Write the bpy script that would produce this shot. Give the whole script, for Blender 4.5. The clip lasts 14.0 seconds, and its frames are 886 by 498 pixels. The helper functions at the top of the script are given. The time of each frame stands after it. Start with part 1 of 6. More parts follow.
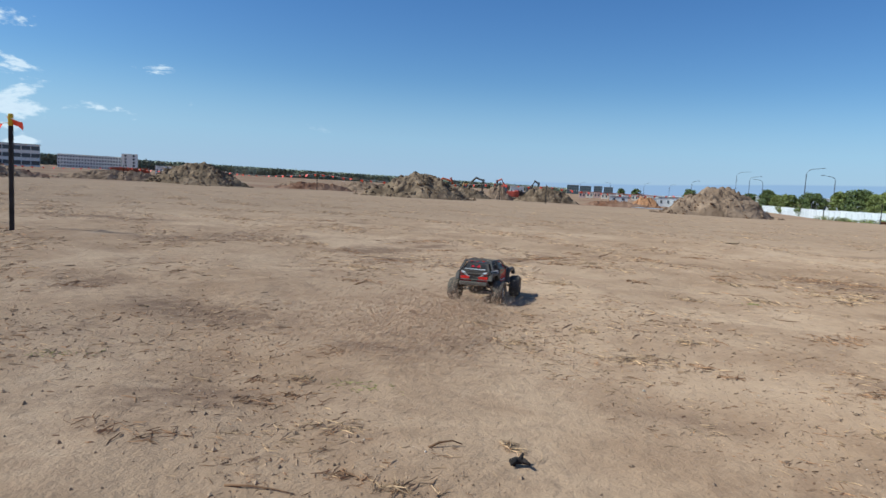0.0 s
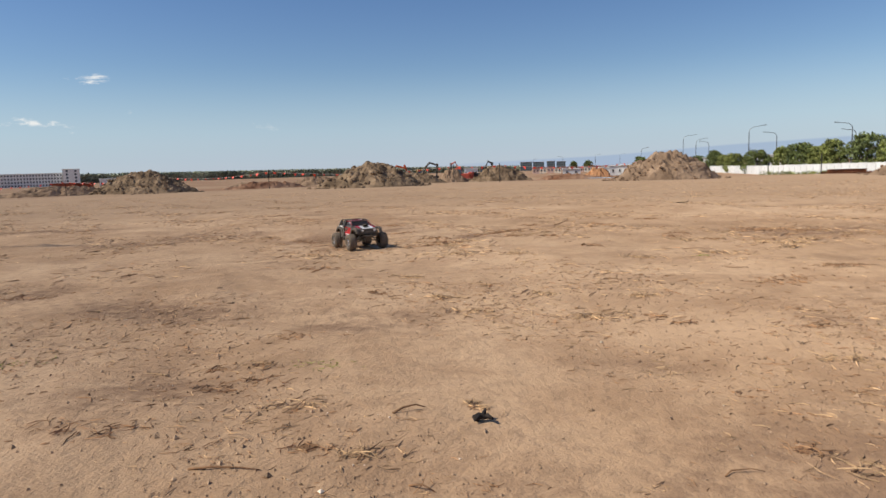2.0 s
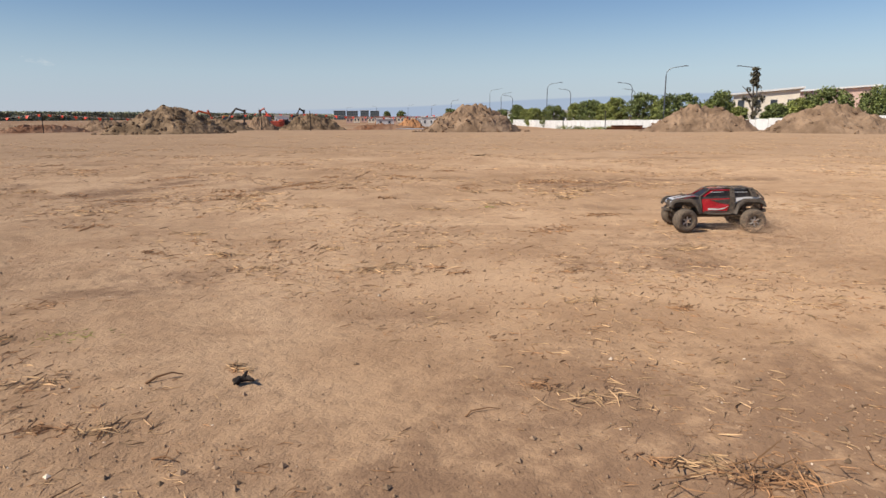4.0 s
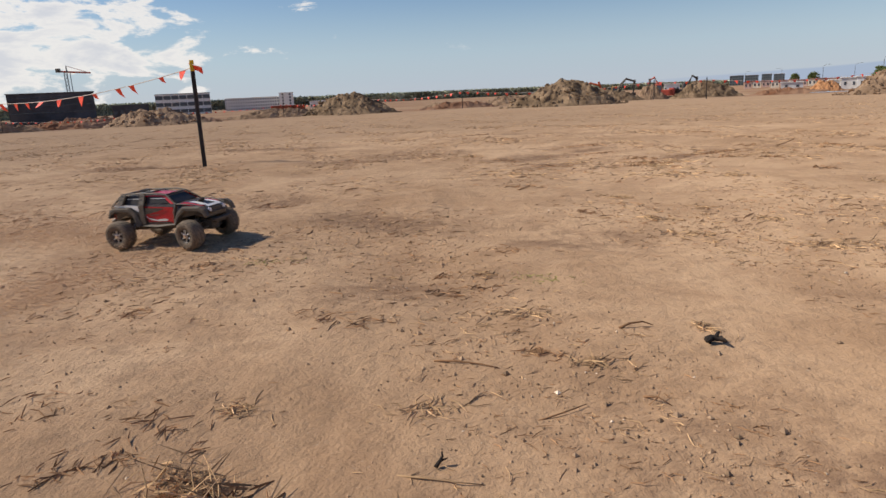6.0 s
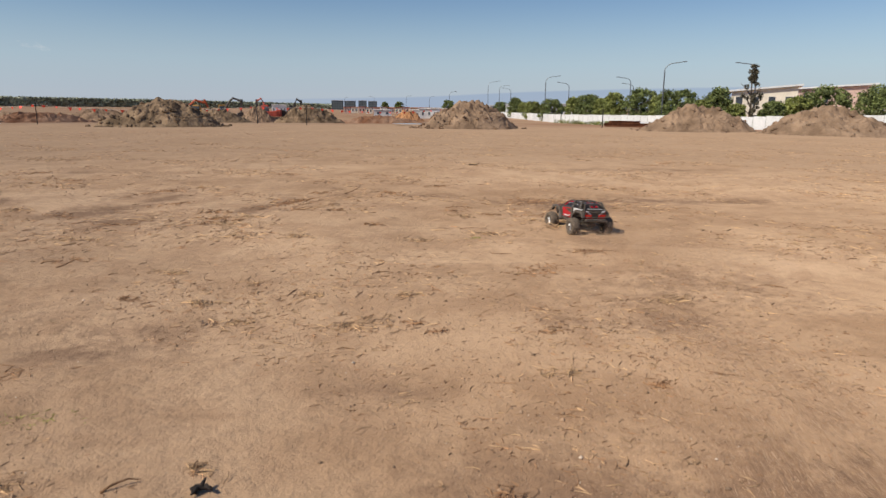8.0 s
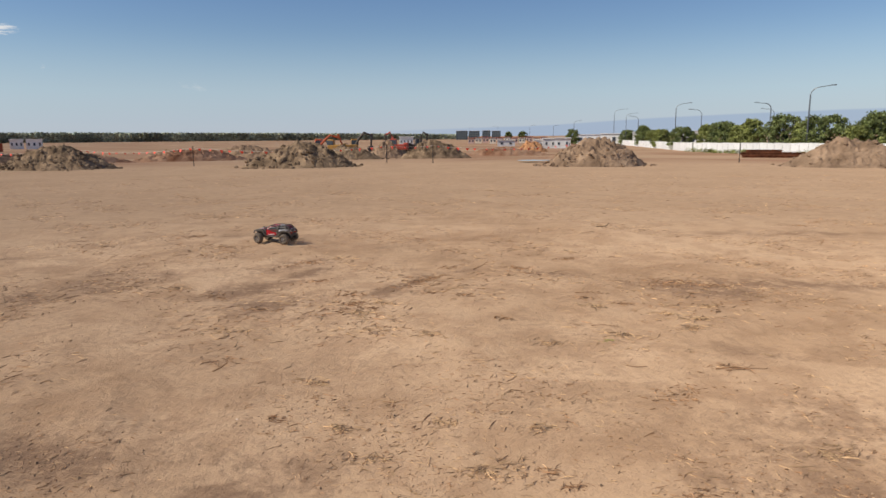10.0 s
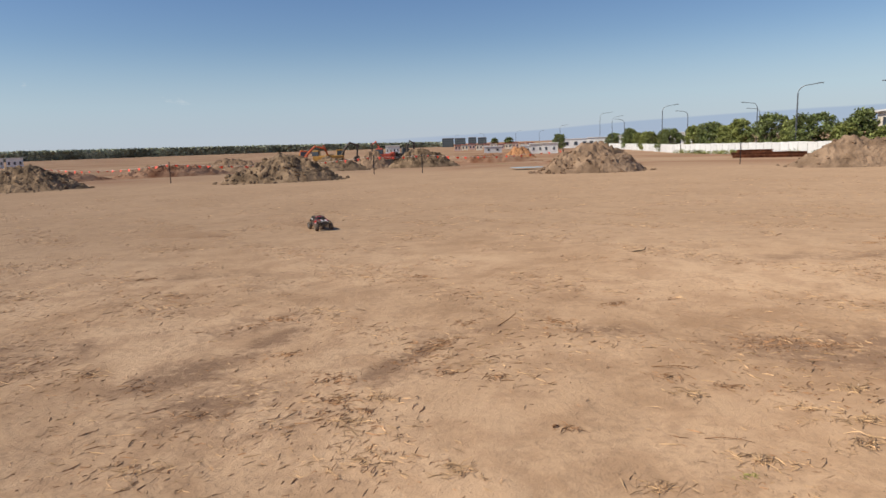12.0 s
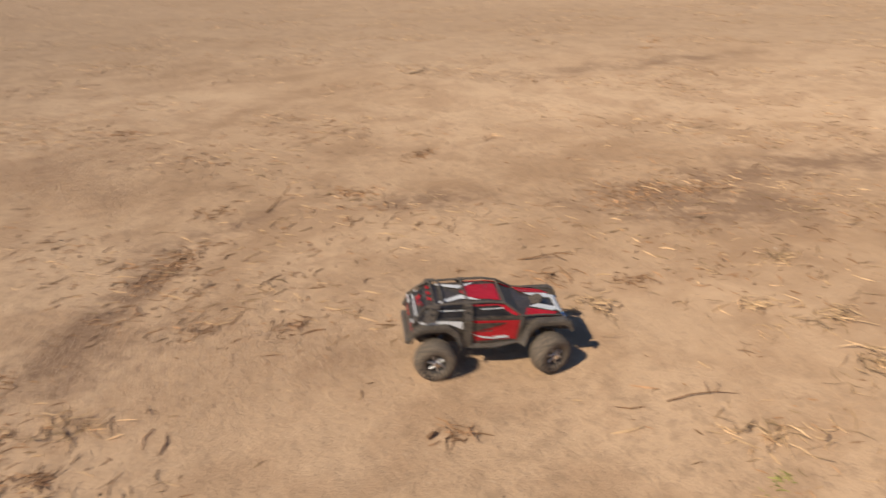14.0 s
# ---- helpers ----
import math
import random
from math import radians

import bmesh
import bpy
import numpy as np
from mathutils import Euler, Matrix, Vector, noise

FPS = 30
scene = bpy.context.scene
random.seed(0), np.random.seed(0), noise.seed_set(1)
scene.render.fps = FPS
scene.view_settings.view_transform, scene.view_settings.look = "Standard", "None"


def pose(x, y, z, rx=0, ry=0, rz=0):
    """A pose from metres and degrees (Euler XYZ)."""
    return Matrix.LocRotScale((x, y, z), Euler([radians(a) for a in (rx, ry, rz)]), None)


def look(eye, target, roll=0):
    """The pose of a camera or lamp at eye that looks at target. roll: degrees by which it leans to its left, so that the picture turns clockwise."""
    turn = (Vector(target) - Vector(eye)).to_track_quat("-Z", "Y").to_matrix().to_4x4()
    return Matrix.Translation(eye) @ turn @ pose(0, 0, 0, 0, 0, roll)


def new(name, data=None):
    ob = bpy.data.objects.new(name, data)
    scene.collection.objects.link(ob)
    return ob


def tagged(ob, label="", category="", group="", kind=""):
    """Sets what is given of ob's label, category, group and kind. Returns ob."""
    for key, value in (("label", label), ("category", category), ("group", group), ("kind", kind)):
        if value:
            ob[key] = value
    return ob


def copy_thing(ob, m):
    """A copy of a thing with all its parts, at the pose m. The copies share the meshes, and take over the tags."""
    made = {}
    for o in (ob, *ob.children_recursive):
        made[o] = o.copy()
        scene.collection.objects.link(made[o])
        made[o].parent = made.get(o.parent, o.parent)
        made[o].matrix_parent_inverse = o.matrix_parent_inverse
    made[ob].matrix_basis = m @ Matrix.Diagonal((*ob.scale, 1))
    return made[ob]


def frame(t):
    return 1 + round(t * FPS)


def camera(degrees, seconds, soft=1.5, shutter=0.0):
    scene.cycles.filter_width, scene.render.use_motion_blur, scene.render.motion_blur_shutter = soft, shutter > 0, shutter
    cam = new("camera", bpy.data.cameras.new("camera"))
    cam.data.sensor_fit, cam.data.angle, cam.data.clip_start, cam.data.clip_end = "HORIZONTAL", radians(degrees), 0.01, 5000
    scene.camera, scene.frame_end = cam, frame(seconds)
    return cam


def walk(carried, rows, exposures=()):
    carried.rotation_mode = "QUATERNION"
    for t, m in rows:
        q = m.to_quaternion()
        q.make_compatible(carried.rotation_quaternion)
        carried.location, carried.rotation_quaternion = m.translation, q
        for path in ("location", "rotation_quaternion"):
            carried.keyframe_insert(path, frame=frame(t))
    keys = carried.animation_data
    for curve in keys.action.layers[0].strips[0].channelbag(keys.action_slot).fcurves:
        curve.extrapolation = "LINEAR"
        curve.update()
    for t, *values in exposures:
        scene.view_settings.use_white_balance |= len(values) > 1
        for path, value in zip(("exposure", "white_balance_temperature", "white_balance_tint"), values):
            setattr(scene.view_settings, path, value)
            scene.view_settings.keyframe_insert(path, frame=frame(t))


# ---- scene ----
cam = camera(68.2, 14.0, soft=1.5, shutter=0.2)
PATH = [
    (0, (0.104, -0.607, 0.624), (0.019, 1.38, 0.42), 3.2),
    (0.5, (0.115, -0.615, 0.616), (0.126, 1.376, 0.424), 1.5),
    (1, (0.121, -0.601, 0.618), (0.175, 1.389, 0.424), 1.6),
    (1.5, (0.108, -0.61, 0.611), (0.117, 1.379, 0.402), 0.6),
    (2, (0.137, -0.621, 0.575), (0.172, 1.364, 0.331), -1.7),
    (2.2, (0.152, -0.61, 0.581), (0.236, 1.369, 0.303), -5.0),
    (2.6, (0.174, -0.614, 0.584), (0.36, 1.346, 0.272), -5.2),
    (3.3, (0.220, -0.628, 0.590), (0.66, 1.295, 0.215), -2.2),
    (4.3, (0.269, -0.643, 0.593), (0.858, 1.224, 0.183), 0.1),
    (4.5, (0.245, -0.636, 0.589), (0.717, 1.262, 0.171), -0.0),
    (5, (0.176, -0.606, 0.572), (0.383, 1.334, 0.13), 0.0),
    (5.1, (0.152, -0.609, 0.574), (0.273, 1.339, 0.135), 0.1),
    (5.5, (0.064, -0.661, 0.574), (-0.27, 1.259, 0.124), -0.1),
    (5.7, (0.044, -0.664, 0.572), (-0.398, 1.230, 0.108), -1.5),
    (6, (0.038, -0.665, 0.569), (-0.49, 1.209, 0.11), -2.8),
    (6.2, (0.049, -0.660, 0.569), (-0.451, 1.222, 0.112), -2.1),
    (6.3, (0.061, -0.655, 0.570), (-0.402, 1.235, 0.108), -1.4),
    (6.5, (0.089, -0.645, 0.572), (-0.227, 1.276, 0.112), 0.2),
    (6.7, (0.120, -0.638, 0.575), (-0.030, 1.301, 0.110), 1.4),
    (6.9, (0.169, -0.629, 0.577), (0.169, 1.319, 0.122), 2.1),
    (7, (0.207, -0.62, 0.578), (0.352, 1.324, 0.129), 2.3),
    (7.1, (0.253, -0.608, 0.579), (0.529, 1.315, 0.105), 2.2),
    (7.2, (0.283, -0.599, 0.581), (0.832, 1.269, 0.125), 1.9),
    (9.3, (0.376, -0.555, 1.317), (0.944, 1.33, 0.966), -0.9),
    (9.5, (0.358, -0.544, 1.317), (0.849, 1.367, 0.993), -1.1),
    (10, (0.311, -0.476, 1.288), (0.541, 1.481, 0.943), -0.4),
    (10.5, (0.303, -0.207, 1.248), (0.412, 1.747, 0.833), -4.5),
    (10.8, (0.292, 0.043, 1.282), (0.332, 1.992, 0.832), -4.0),
    (11, (0.281, 0.225, 1.312), (0.222, 2.168, 0.843), -3.2),
    (11.5, (0.261, 0.679, 1.329), (0.296, 2.648, 0.98), -0.7),
    (12, (0.333, 1.149, 1.329), (0.597, 3.105, 1.006), -1.9),
    (12.5, (0.315, 1.585, 1.297), (0.675, 3.521, 0.947), 0.7),
    (13, (0.331, 2.04, 1.273), (0.785, 3.934, 0.816), -1.0),
    (13.5, (0.439, 2.446, 1.185), (0.998, 4.272, 0.592), -2.7),
    (13.7, (0.478, 2.622, 1.145), (1.134, 4.372, 0.433), -2.3),
    (13.8, (0.503, 2.685, 1.139), (1.205, 4.402, 0.394), -2.8),
    (14, (0.579, 2.779, 1.148), (1.5, 4.331, 0.286), -1.4),
]
walk(cam, [(t, look(eye, aim, lean)) for t, eye, aim, lean in PATH],
     exposures=[(0, 0.16, 5250, -2), (0.4, 0.16, 5600, 0), (1.0, 0.22, 6050, 4), (1.5, 0.28, 6150, 5), (2.1, 0.24, 6500, 8), (5.0, 0.24, 6650, 10), (7.0, 0.14, 6700, 10), (9.4, 0.08, 6350, 8), (10.0, 0.17, 6600, 9), (12.5, 0.2, 6600, 9), (14, 0.15, 6800, 9)])

# ---- world and sun ----
SUN_FROM = Vector((-1.0, -0.16, 0.98)).normalized()
sun = new("sun", bpy.data.lights.new("sun", "SUN"))
sun.data.energy, sun.data.angle, sun.data.color = 4.0, radians(0.5), (1.0, 0.93, 0.82)
sun.matrix_world = look(SUN_FROM * 50, (0, 0, 0))

world = bpy.data.worlds.new("world")
scene.world = world
world.use_nodes = True


def build_sky():
    """Clear sky with a bank of cumulus low in the west and thin haze along the horizon."""
    nt = world.node_tree
    nt.nodes.clear()
    n, l = nt.nodes.new, nt.links.new
    out, bg = n("ShaderNodeOutputWorld"), n("ShaderNodeBackground")
    sky = n("ShaderNodeTexSky")
    sky.sky_type, sky.sun_disc = "NISHITA", False
    sky.sun_elevation = math.asin(SUN_FROM.z)
    sky.sun_rotation = math.atan2(SUN_FROM.x, SUN_FROM.y)
    sky.air_density, sky.dust_density, sky.ozone_density = 1.0, 0.1, 2.2
    tc, sep = n("ShaderNodeTexCoord"), n("ShaderNodeSeparateXYZ")
    l(tc.outputs["Generated"], sep.inputs[0])

    def m(op, a, b=0.0, c=0.0):
        k = n("ShaderNodeMath")
        k.operation = op
        for i, v in enumerate((a, b, c)):
            if isinstance(v, (int, float)):
                k.inputs[i].default_value = v
            else:
                l(v, k.inputs[i])
        return k.outputs[0]

    def ramp(v, a, b):
        k = n("ShaderNodeMapRange")
        k.interpolation_type = "SMOOTHSTEP"
        l(v, k.inputs[0])
        k.inputs[1].default_value, k.inputs[2].default_value = a, b
        return k.outputs[0]

    az = m("ARCTAN2", sep.outputs[0], sep.outputs[1])
    el = m("ARCSINE", sep.outputs[2])
    comb = n("ShaderNodeCombineXYZ")
    l(m("MULTIPLY", az, 5.2), comb.inputs[0])
    l(m("MULTIPLY", el, 13.0), comb.inputs[1])
    no = n("ShaderNodeTexNoise")
    no.inputs["Scale"].default_value, no.inputs["Detail"].default_value, no.inputs["Roughness"].default_value = 1.9, 9, 0.60
    no.inputs["Distortion"].default_value = 0.25
    l(comb.outputs[0], no.inputs["Vector"])
    west = ramp(az, radians(-22), radians(-46))
    cover = m("ADD", no.outputs[0], m("MULTIPLY", west, 0.26))
    cover = m("SUBTRACT", cover, m("MULTIPLY", ramp(el, radians(6), radians(15)), 0.25))
    cover = m("SUBTRACT", cover, m("MULTIPLY", ramp(el, radians(4), radians(1.0)), 0.1))
    cloud = m("MULTIPLY", ramp(cover, 0.635, 0.715), ramp(az, radians(-8), radians(-24)))
    # thin grey haze bank low in the east
    no2 = n("ShaderNodeTexNoise")
    no2.inputs["Scale"].default_value, no2.inputs["Detail"].default_value = 3.0, 3
    l(tc.outputs["Generated"], no2.inputs["Vector"])
    edge = m("ADD", m("MULTIPLY", ramp(az, radians(-5), radians(45)), radians(1.5)), m("MULTIPLY", no2.outputs[0], radians(0.5)))
    bank = m("MULTIPLY", ramp(m("SUBTRACT", edge, el), radians(-0.05), radians(0.12)), ramp(az, radians(-6), radians(14)))
    mix0, mix1, mix2 = n("ShaderNodeMixRGB"), n("ShaderNodeMixRGB"), n("ShaderNodeMixRGB")
    l(m("MULTIPLY", ramp(el, radians(9), radians(0)), 0.72), mix0.inputs[0])
    hs = n("ShaderNodeHueSaturation")
    hs.inputs["Saturation"].default_value = 1.2
    hs.inputs["Hue"].default_value = 0.512
    l(sky.outputs[0], hs.inputs["Color"])
    l(hs.outputs[0], mix0.inputs[1])
    mix0.inputs[2].default_value = (4.3, 5.4, 7.6, 1)
    l(m("MULTIPLY", bank, 0.55), mix1.inputs[0])
    l(mix0.outputs[0], mix1.inputs[1])
    mix1.inputs[2].default_value = (3.1, 4.2, 6.3, 1)
    l(m("MULTIPLY", cloud, 0.9), mix2.inputs[0])
    l(mix1.outputs[0], mix2.inputs[1])
    puff = n("ShaderNodeMixRGB")
    l(ramp(cover, 0.68, 0.86), puff.inputs[0])
    puff.inputs[1].default_value, puff.inputs[2].default_value = (9.6, 9.4, 9.2, 1), (7.2, 7.4, 8.0, 1)
    l(puff.outputs[0], mix2.inputs[2])
    l(mix2.outputs[0], bg.inputs[0])
    bg.inputs[1].default_value = 0.08
    l(bg.outputs[0], out.inputs[0])


build_sky()


# ---- materials ----
def mat(name, base, rough=0.8, metal=0.0, var=0.25, scale=6.0, bump=0.0, bscale=40.0, spec=0.3, second=None, per_object=0.0, per_island=0.0, dust=0.0):
    """A surface with colour variation at two scales, fine relief and, if asked, a settled film of dust."""
    ma = bpy.data.materials.new(name)
    ma.use_nodes = True
    nt = ma.node_tree
    n, l = nt.nodes.new, nt.links.new
    b = nt.nodes["Principled BSDF"]
    b.inputs["Roughness"].default_value, b.inputs["Metallic"].default_value = rough, metal
    b.inputs["Specular IOR Level"].default_value = spec
    tc = n("ShaderNodeTexCoord")
    src = tc.outputs["Object"]
    big, fine = n("ShaderNodeTexNoise"), n("ShaderNodeTexNoise")
    for k, sc, de in ((big, scale, 4), (fine, scale * 9, 3)):
        k.inputs["Scale"].default_value, k.inputs["Detail"].default_value = sc, de
        l(src, k.inputs["Vector"])
    a = n("ShaderNodeMixRGB")
    a.inputs[1].default_value = (*[c * (1 - var) for c in base], 1)
    a.inputs[2].default_value = (*(second or [min(1, c * (1 + var)) for c in base]), 1)
    ra = n("ShaderNodeMapRange")
    ra.inputs[1].default_value, ra.inputs[2].default_value = 0.35, 0.65
    l(big.outputs[0], ra.inputs[0])
    l(ra.outputs[0], a.inputs[0])
    f = n("ShaderNodeMixRGB")
    f.blend_type = "MULTIPLY"
    f.inputs[0].default_value = 0.5
    rf = n("ShaderNodeMapRange")
    rf.inputs[3].default_value, rf.inputs[4].default_value = 0.55, 1.4
    l(fine.outputs[0], rf.inputs[0])
    l(a.outputs[0], f.inputs[1])
    l(rf.outputs[0], f.inputs[2])
    col = f.outputs[0]
    if per_object or per_island:
        hs = n("ShaderNodeHueSaturation")
        mr = n("ShaderNodeMapRange")
        amount = per_object or per_island
        mr.inputs[3].default_value, mr.inputs[4].default_value = 1 - amount, 1 + amount
        l(n("ShaderNodeObjectInfo").outputs["Random"] if per_object else n("ShaderNodeNewGeometry").outputs["Random Per Island"], mr.inputs[0])
        l(mr.outputs[0], hs.inputs["Value"])
        l(col, hs.inputs["Color"])
        col = hs.outputs[0]
    if dust:
        d = n("ShaderNodeMixRGB")
        rd = n("ShaderNodeMapRange")
        rd.inputs[1].default_value, rd.inputs[2].default_value, rd.inputs[4].default_value = 0.3, 0.75, dust * 1.5
        l(fine.outputs[0], rd.inputs[0])
        l(rd.outputs[0], d.inputs[0])
        l(col, d.inputs[1])
        d.inputs[2].default_value = (0.36, 0.26, 0.17, 1)
        col = d.outputs[0]
    l(col, b.inputs["Base Color"])
    if bump:
        bn, bt = n("ShaderNodeBump"), n("ShaderNodeTexNoise")
        bt.inputs["Scale"].default_value, bt.inputs["Detail"].default_value = bscale, 5
        l(src, bt.inputs["Vector"])
        l(bt.outputs[0], bn.inputs["Height"])
        bn.inputs["Strength"].default_value, bn.inputs["Distance"].default_value = bump, 0.6 / bscale
        l(bn.outputs[0], b.inputs["Normal"])
    return ma


# damp and scuffed patches: centre x, y, half sizes, turn in degrees, depth of tone
DAMP_SOUTH = [
    (-1.88, 2.65, 0.22, 0.30, 22, 0.6), (-1.05, 2.19, 0.60, 0.22, -16, 0.65), (-0.11, 1.84, 0.42, 0.12, -5, 0.5), (-0.68, 1.08, 0.32, 0.21, 38, 0.5),
    (-1.5, 1.6, 0.6, 0.3, 0, 0.35), (-0.1, 1.98, 0.6, 0.16, -5, 0.35), (0.75, 1.25, 0.35, 0.12, -10, 0.3), (1.9, 1.55, 0.55, 0.16, -15, 0.5), (-0.91, 2.3, 0.4, 0.25, 10, 0.4), (2.64, 2.98, 0.3, 0.13, -39, 0.45), (1.1, 0.15, 1.1, 0.6, 0, 0.7), (2.3, 1.9, 0.8, 0.5, -10, 0.4),
]
DAMP_MIDDLE = [
    (-1.99, 5.5, 0.6, 0.30, 45, 0.65), (-2.5, 5.05, 0.4, 0.33, 30, 0.55), (-0.45, 4.65, 0.45, 0.30, 25, 0.6), (0.48, 4.73, 0.35, 0.20, 6, 0.45), (-0.36, 6.2, 0.55, 0.25, 24, 0.5), (-2.1, 6.1, 0.3, 0.3, 48, 0.6),
    (-0.73, 5.09, 0.42, 0.26, 29, 0.6), (-0.3, 5.65, 0.6, 0.17, 62, 0.55), (0.62, 5.1, 0.6, 0.10, 50, 0.65), (1.0, 5.54, 0.36, 0.11, 18, 0.6), (2.05, 5.36, 0.28, 0.15, -24, 0.6), (0.0, 4.3, 0.5, 0.14, 30, 0.4),
]
DAMP_EDGES = [
    (3.1, 4.65, 0.55, 0.30, -38, 0.8), (3.7, 4.75, 0.95, 0.22, -14, 0.6), (4.6, 4.5, 0.8, 0.2, -12, 0.5), (-4.8, 4.9, 0.6, 0.25, 20, 0.65), (-4.2, 6.8, 0.9, 0.4, 20, 0.5), (-1.6, 8.2, 1.2, 0.25, 8, 0.4), (5.5, 7.4, 1.6, 0.3, -8, 0.45),
]
DAMP = DAMP_SOUTH + DAMP_MIDDLE + DAMP_EDGES


def ellipse_fall(x, y, patch):
    """How near a place lies to the middle of a patch: 1 at its centre, falling to 0."""
    x0, y0, a, c, turn, _ = patch
    co, si = math.cos(radians(turn)), math.sin(radians(turn))
    u, v = ((x - x0) * co + (y - y0) * si) / a, ((y - y0) * co - (x - x0) * si) / c
    return np.exp(-0.8 * (u * u + v * v))


def ground_material():
    ma = bpy.data.materials.new("sandy_soil")
    ma.use_nodes = True
    nt = ma.node_tree
    n, l = nt.nodes.new, nt.links.new
    b = nt.nodes["Principled BSDF"]
    b.inputs["Roughness"].default_value, b.inputs["Specular IOR Level"].default_value = 0.95, 0.1
    b.inputs["Diffuse Roughness"].default_value = 0.45
    tc = n("ShaderNodeTexCoord")
    src = tc.outputs["Object"]

    def noise_tex(sc, de=5, ro=0.6, dist=0.0):
        k = n("ShaderNodeTexNoise")
        k.inputs["Scale"].default_value, k.inputs["Detail"].default_value, k.inputs["Roughness"].default_value = sc, de, ro
        k.inputs["Distortion"].default_value = dist
        l(src, k.inputs["Vector"])
        return k.outputs[0]

    def ramp(v, a, c, lo=0.0, hi=1.0):
        k = n("ShaderNodeMapRange")
        k.interpolation_type = "SMOOTHSTEP"
        l(v, k.inputs[0])
        for i, x in enumerate((a, c, lo, hi)):
            k.inputs[i + 1].default_value = x
        return k.outputs[0]

    def mixc(fac, a, c, mode="MIX"):
        k = n("ShaderNodeMixRGB")
        k.blend_type = mode
        for i, v in enumerate((fac, a, c)):
            if isinstance(v, tuple):
                k.inputs[i].default_value = (*v, 1)
            elif isinstance(v, float):
                k.inputs[i].default_value = v
            else:
                l(v, k.inputs[i])
        return k.outputs[0]

    def m(op, a, c=0.0):
        k = n("ShaderNodeMath")
        k.operation = op
        for i, v in enumerate((a, c)):
            if isinstance(v, (int, float)):
                k.inputs[i].default_value = v
            else:
                l(v, k.inputs[i])
        return k.outputs[0]

    large, mid, fine, grit = noise_tex(0.33, 6, 0.6, 0.4), noise_tex(2.3, 6, 0.65, 0.5), noise_tex(17, 6, 0.7), noise_tex(110, 3, 0.7)
    col = mixc(ramp(large, 0.36, 0.64), (0.475, 0.303, 0.176), (0.635, 0.424, 0.258))
    col = mixc(ramp(mid, 0.42, 0.62), col, mixc(1.0, col, (0.82, 0.79, 0.77), "MULTIPLY"))
    crumb = m("MULTIPLY", ramp(fine, 0.46, 0.62), ramp(noise_tex(0.9, 4, 0.6, 0.3), 0.40, 0.60, 0.25, 1.0))
    col = mixc(m("MULTIPLY", crumb, 0.4), col, (0.30, 0.193, 0.115))
    col = mixc(ramp(grit, 0.60, 0.78, 0.0, 0.4), col, (0.20, 0.14, 0.09))
    col = mixc(ramp(grit, 0.40, 0.25, 0.0, 0.45), col, (0.62, 0.48, 0.34))
    # damp and scuffed patches with ragged edges
    sep = n("ShaderNodeSeparateXYZ")
    l(src, sep.inputs[0])
    patch = n("ShaderNodeAttribute")
    patch.attribute_name = "damp"
    ragged = m("ADD", 1.0, m("ADD", m("MULTIPLY", m("SUBTRACT", mid, 0.5), 3.2), m("MULTIPLY", m("SUBTRACT", fine, 0.5), 2.6)))
    col = mixc(ramp(m("MULTIPLY", patch.outputs["Fac"], ragged), 0.10, 0.72, 0.0, 0.86), col, (0.255, 0.155, 0.094))
    # away from the loose sand the pad is harder and browner
    sepr = m("SQRT", m("ADD", m("MULTIPLY", sep.outputs[0], sep.outputs[0]), m("MULTIPLY", sep.outputs[1], sep.outputs[1])))
    hard = ramp(m("ADD", sepr, m("MULTIPLY", m("SUBTRACT", large, 0.5), 9.0)), 7.0, 13.0, 0.0, 0.75)
    speck = mixc(ramp(noise_tex(5.5, 5, 0.75), 0.48, 0.62), (0.425, 0.280, 0.168), (0.34, 0.221, 0.137))
    col = mixc(hard, col, speck)
    # beyond the graded pad the stripped subsoil is redder, with pale tracks
    far = m("SQRT", m("ADD", m("MULTIPLY", sep.outputs[0], sep.outputs[0]), m("MULTIPLY", sep.outputs[1], sep.outputs[1])))
    far = ramp(m("ADD", far, m("MULTIPLY", m("SUBTRACT", large, 0.5), 14.0)), 34.0, 44.0)
    wide = noise_tex(0.035, 4, 0.6, 0.6)
    red = mixc(ramp(wide, 0.40, 0.62), (0.30, 0.165, 0.095), (0.41, 0.27, 0.163))
    red = mixc(ramp(noise_tex(0.11, 4), 0.55, 0.68, 0.0, 0.8), red, (0.25, 0.195, 0.095))
    col = mixc(m("MULTIPLY", far, 0.9), col, red)
    l(col, b.inputs["Base Color"])
    bump1, bump2 = n("ShaderNodeBump"), n("ShaderNodeBump")
    l(fine, bump1.inputs["Height"])
    bump1.inputs["Strength"].default_value, bump1.inputs["Distance"].default_value = 0.7, 0.022
    l(grit, bump2.inputs["Height"])
    bump2.inputs["Strength"].default_value, bump2.inputs["Distance"].default_value = 0.5, 0.005
    l(bump1.outputs[0], bump2.inputs["Normal"])
    l(bump2.outputs[0], b.inputs["Normal"])
    return ma


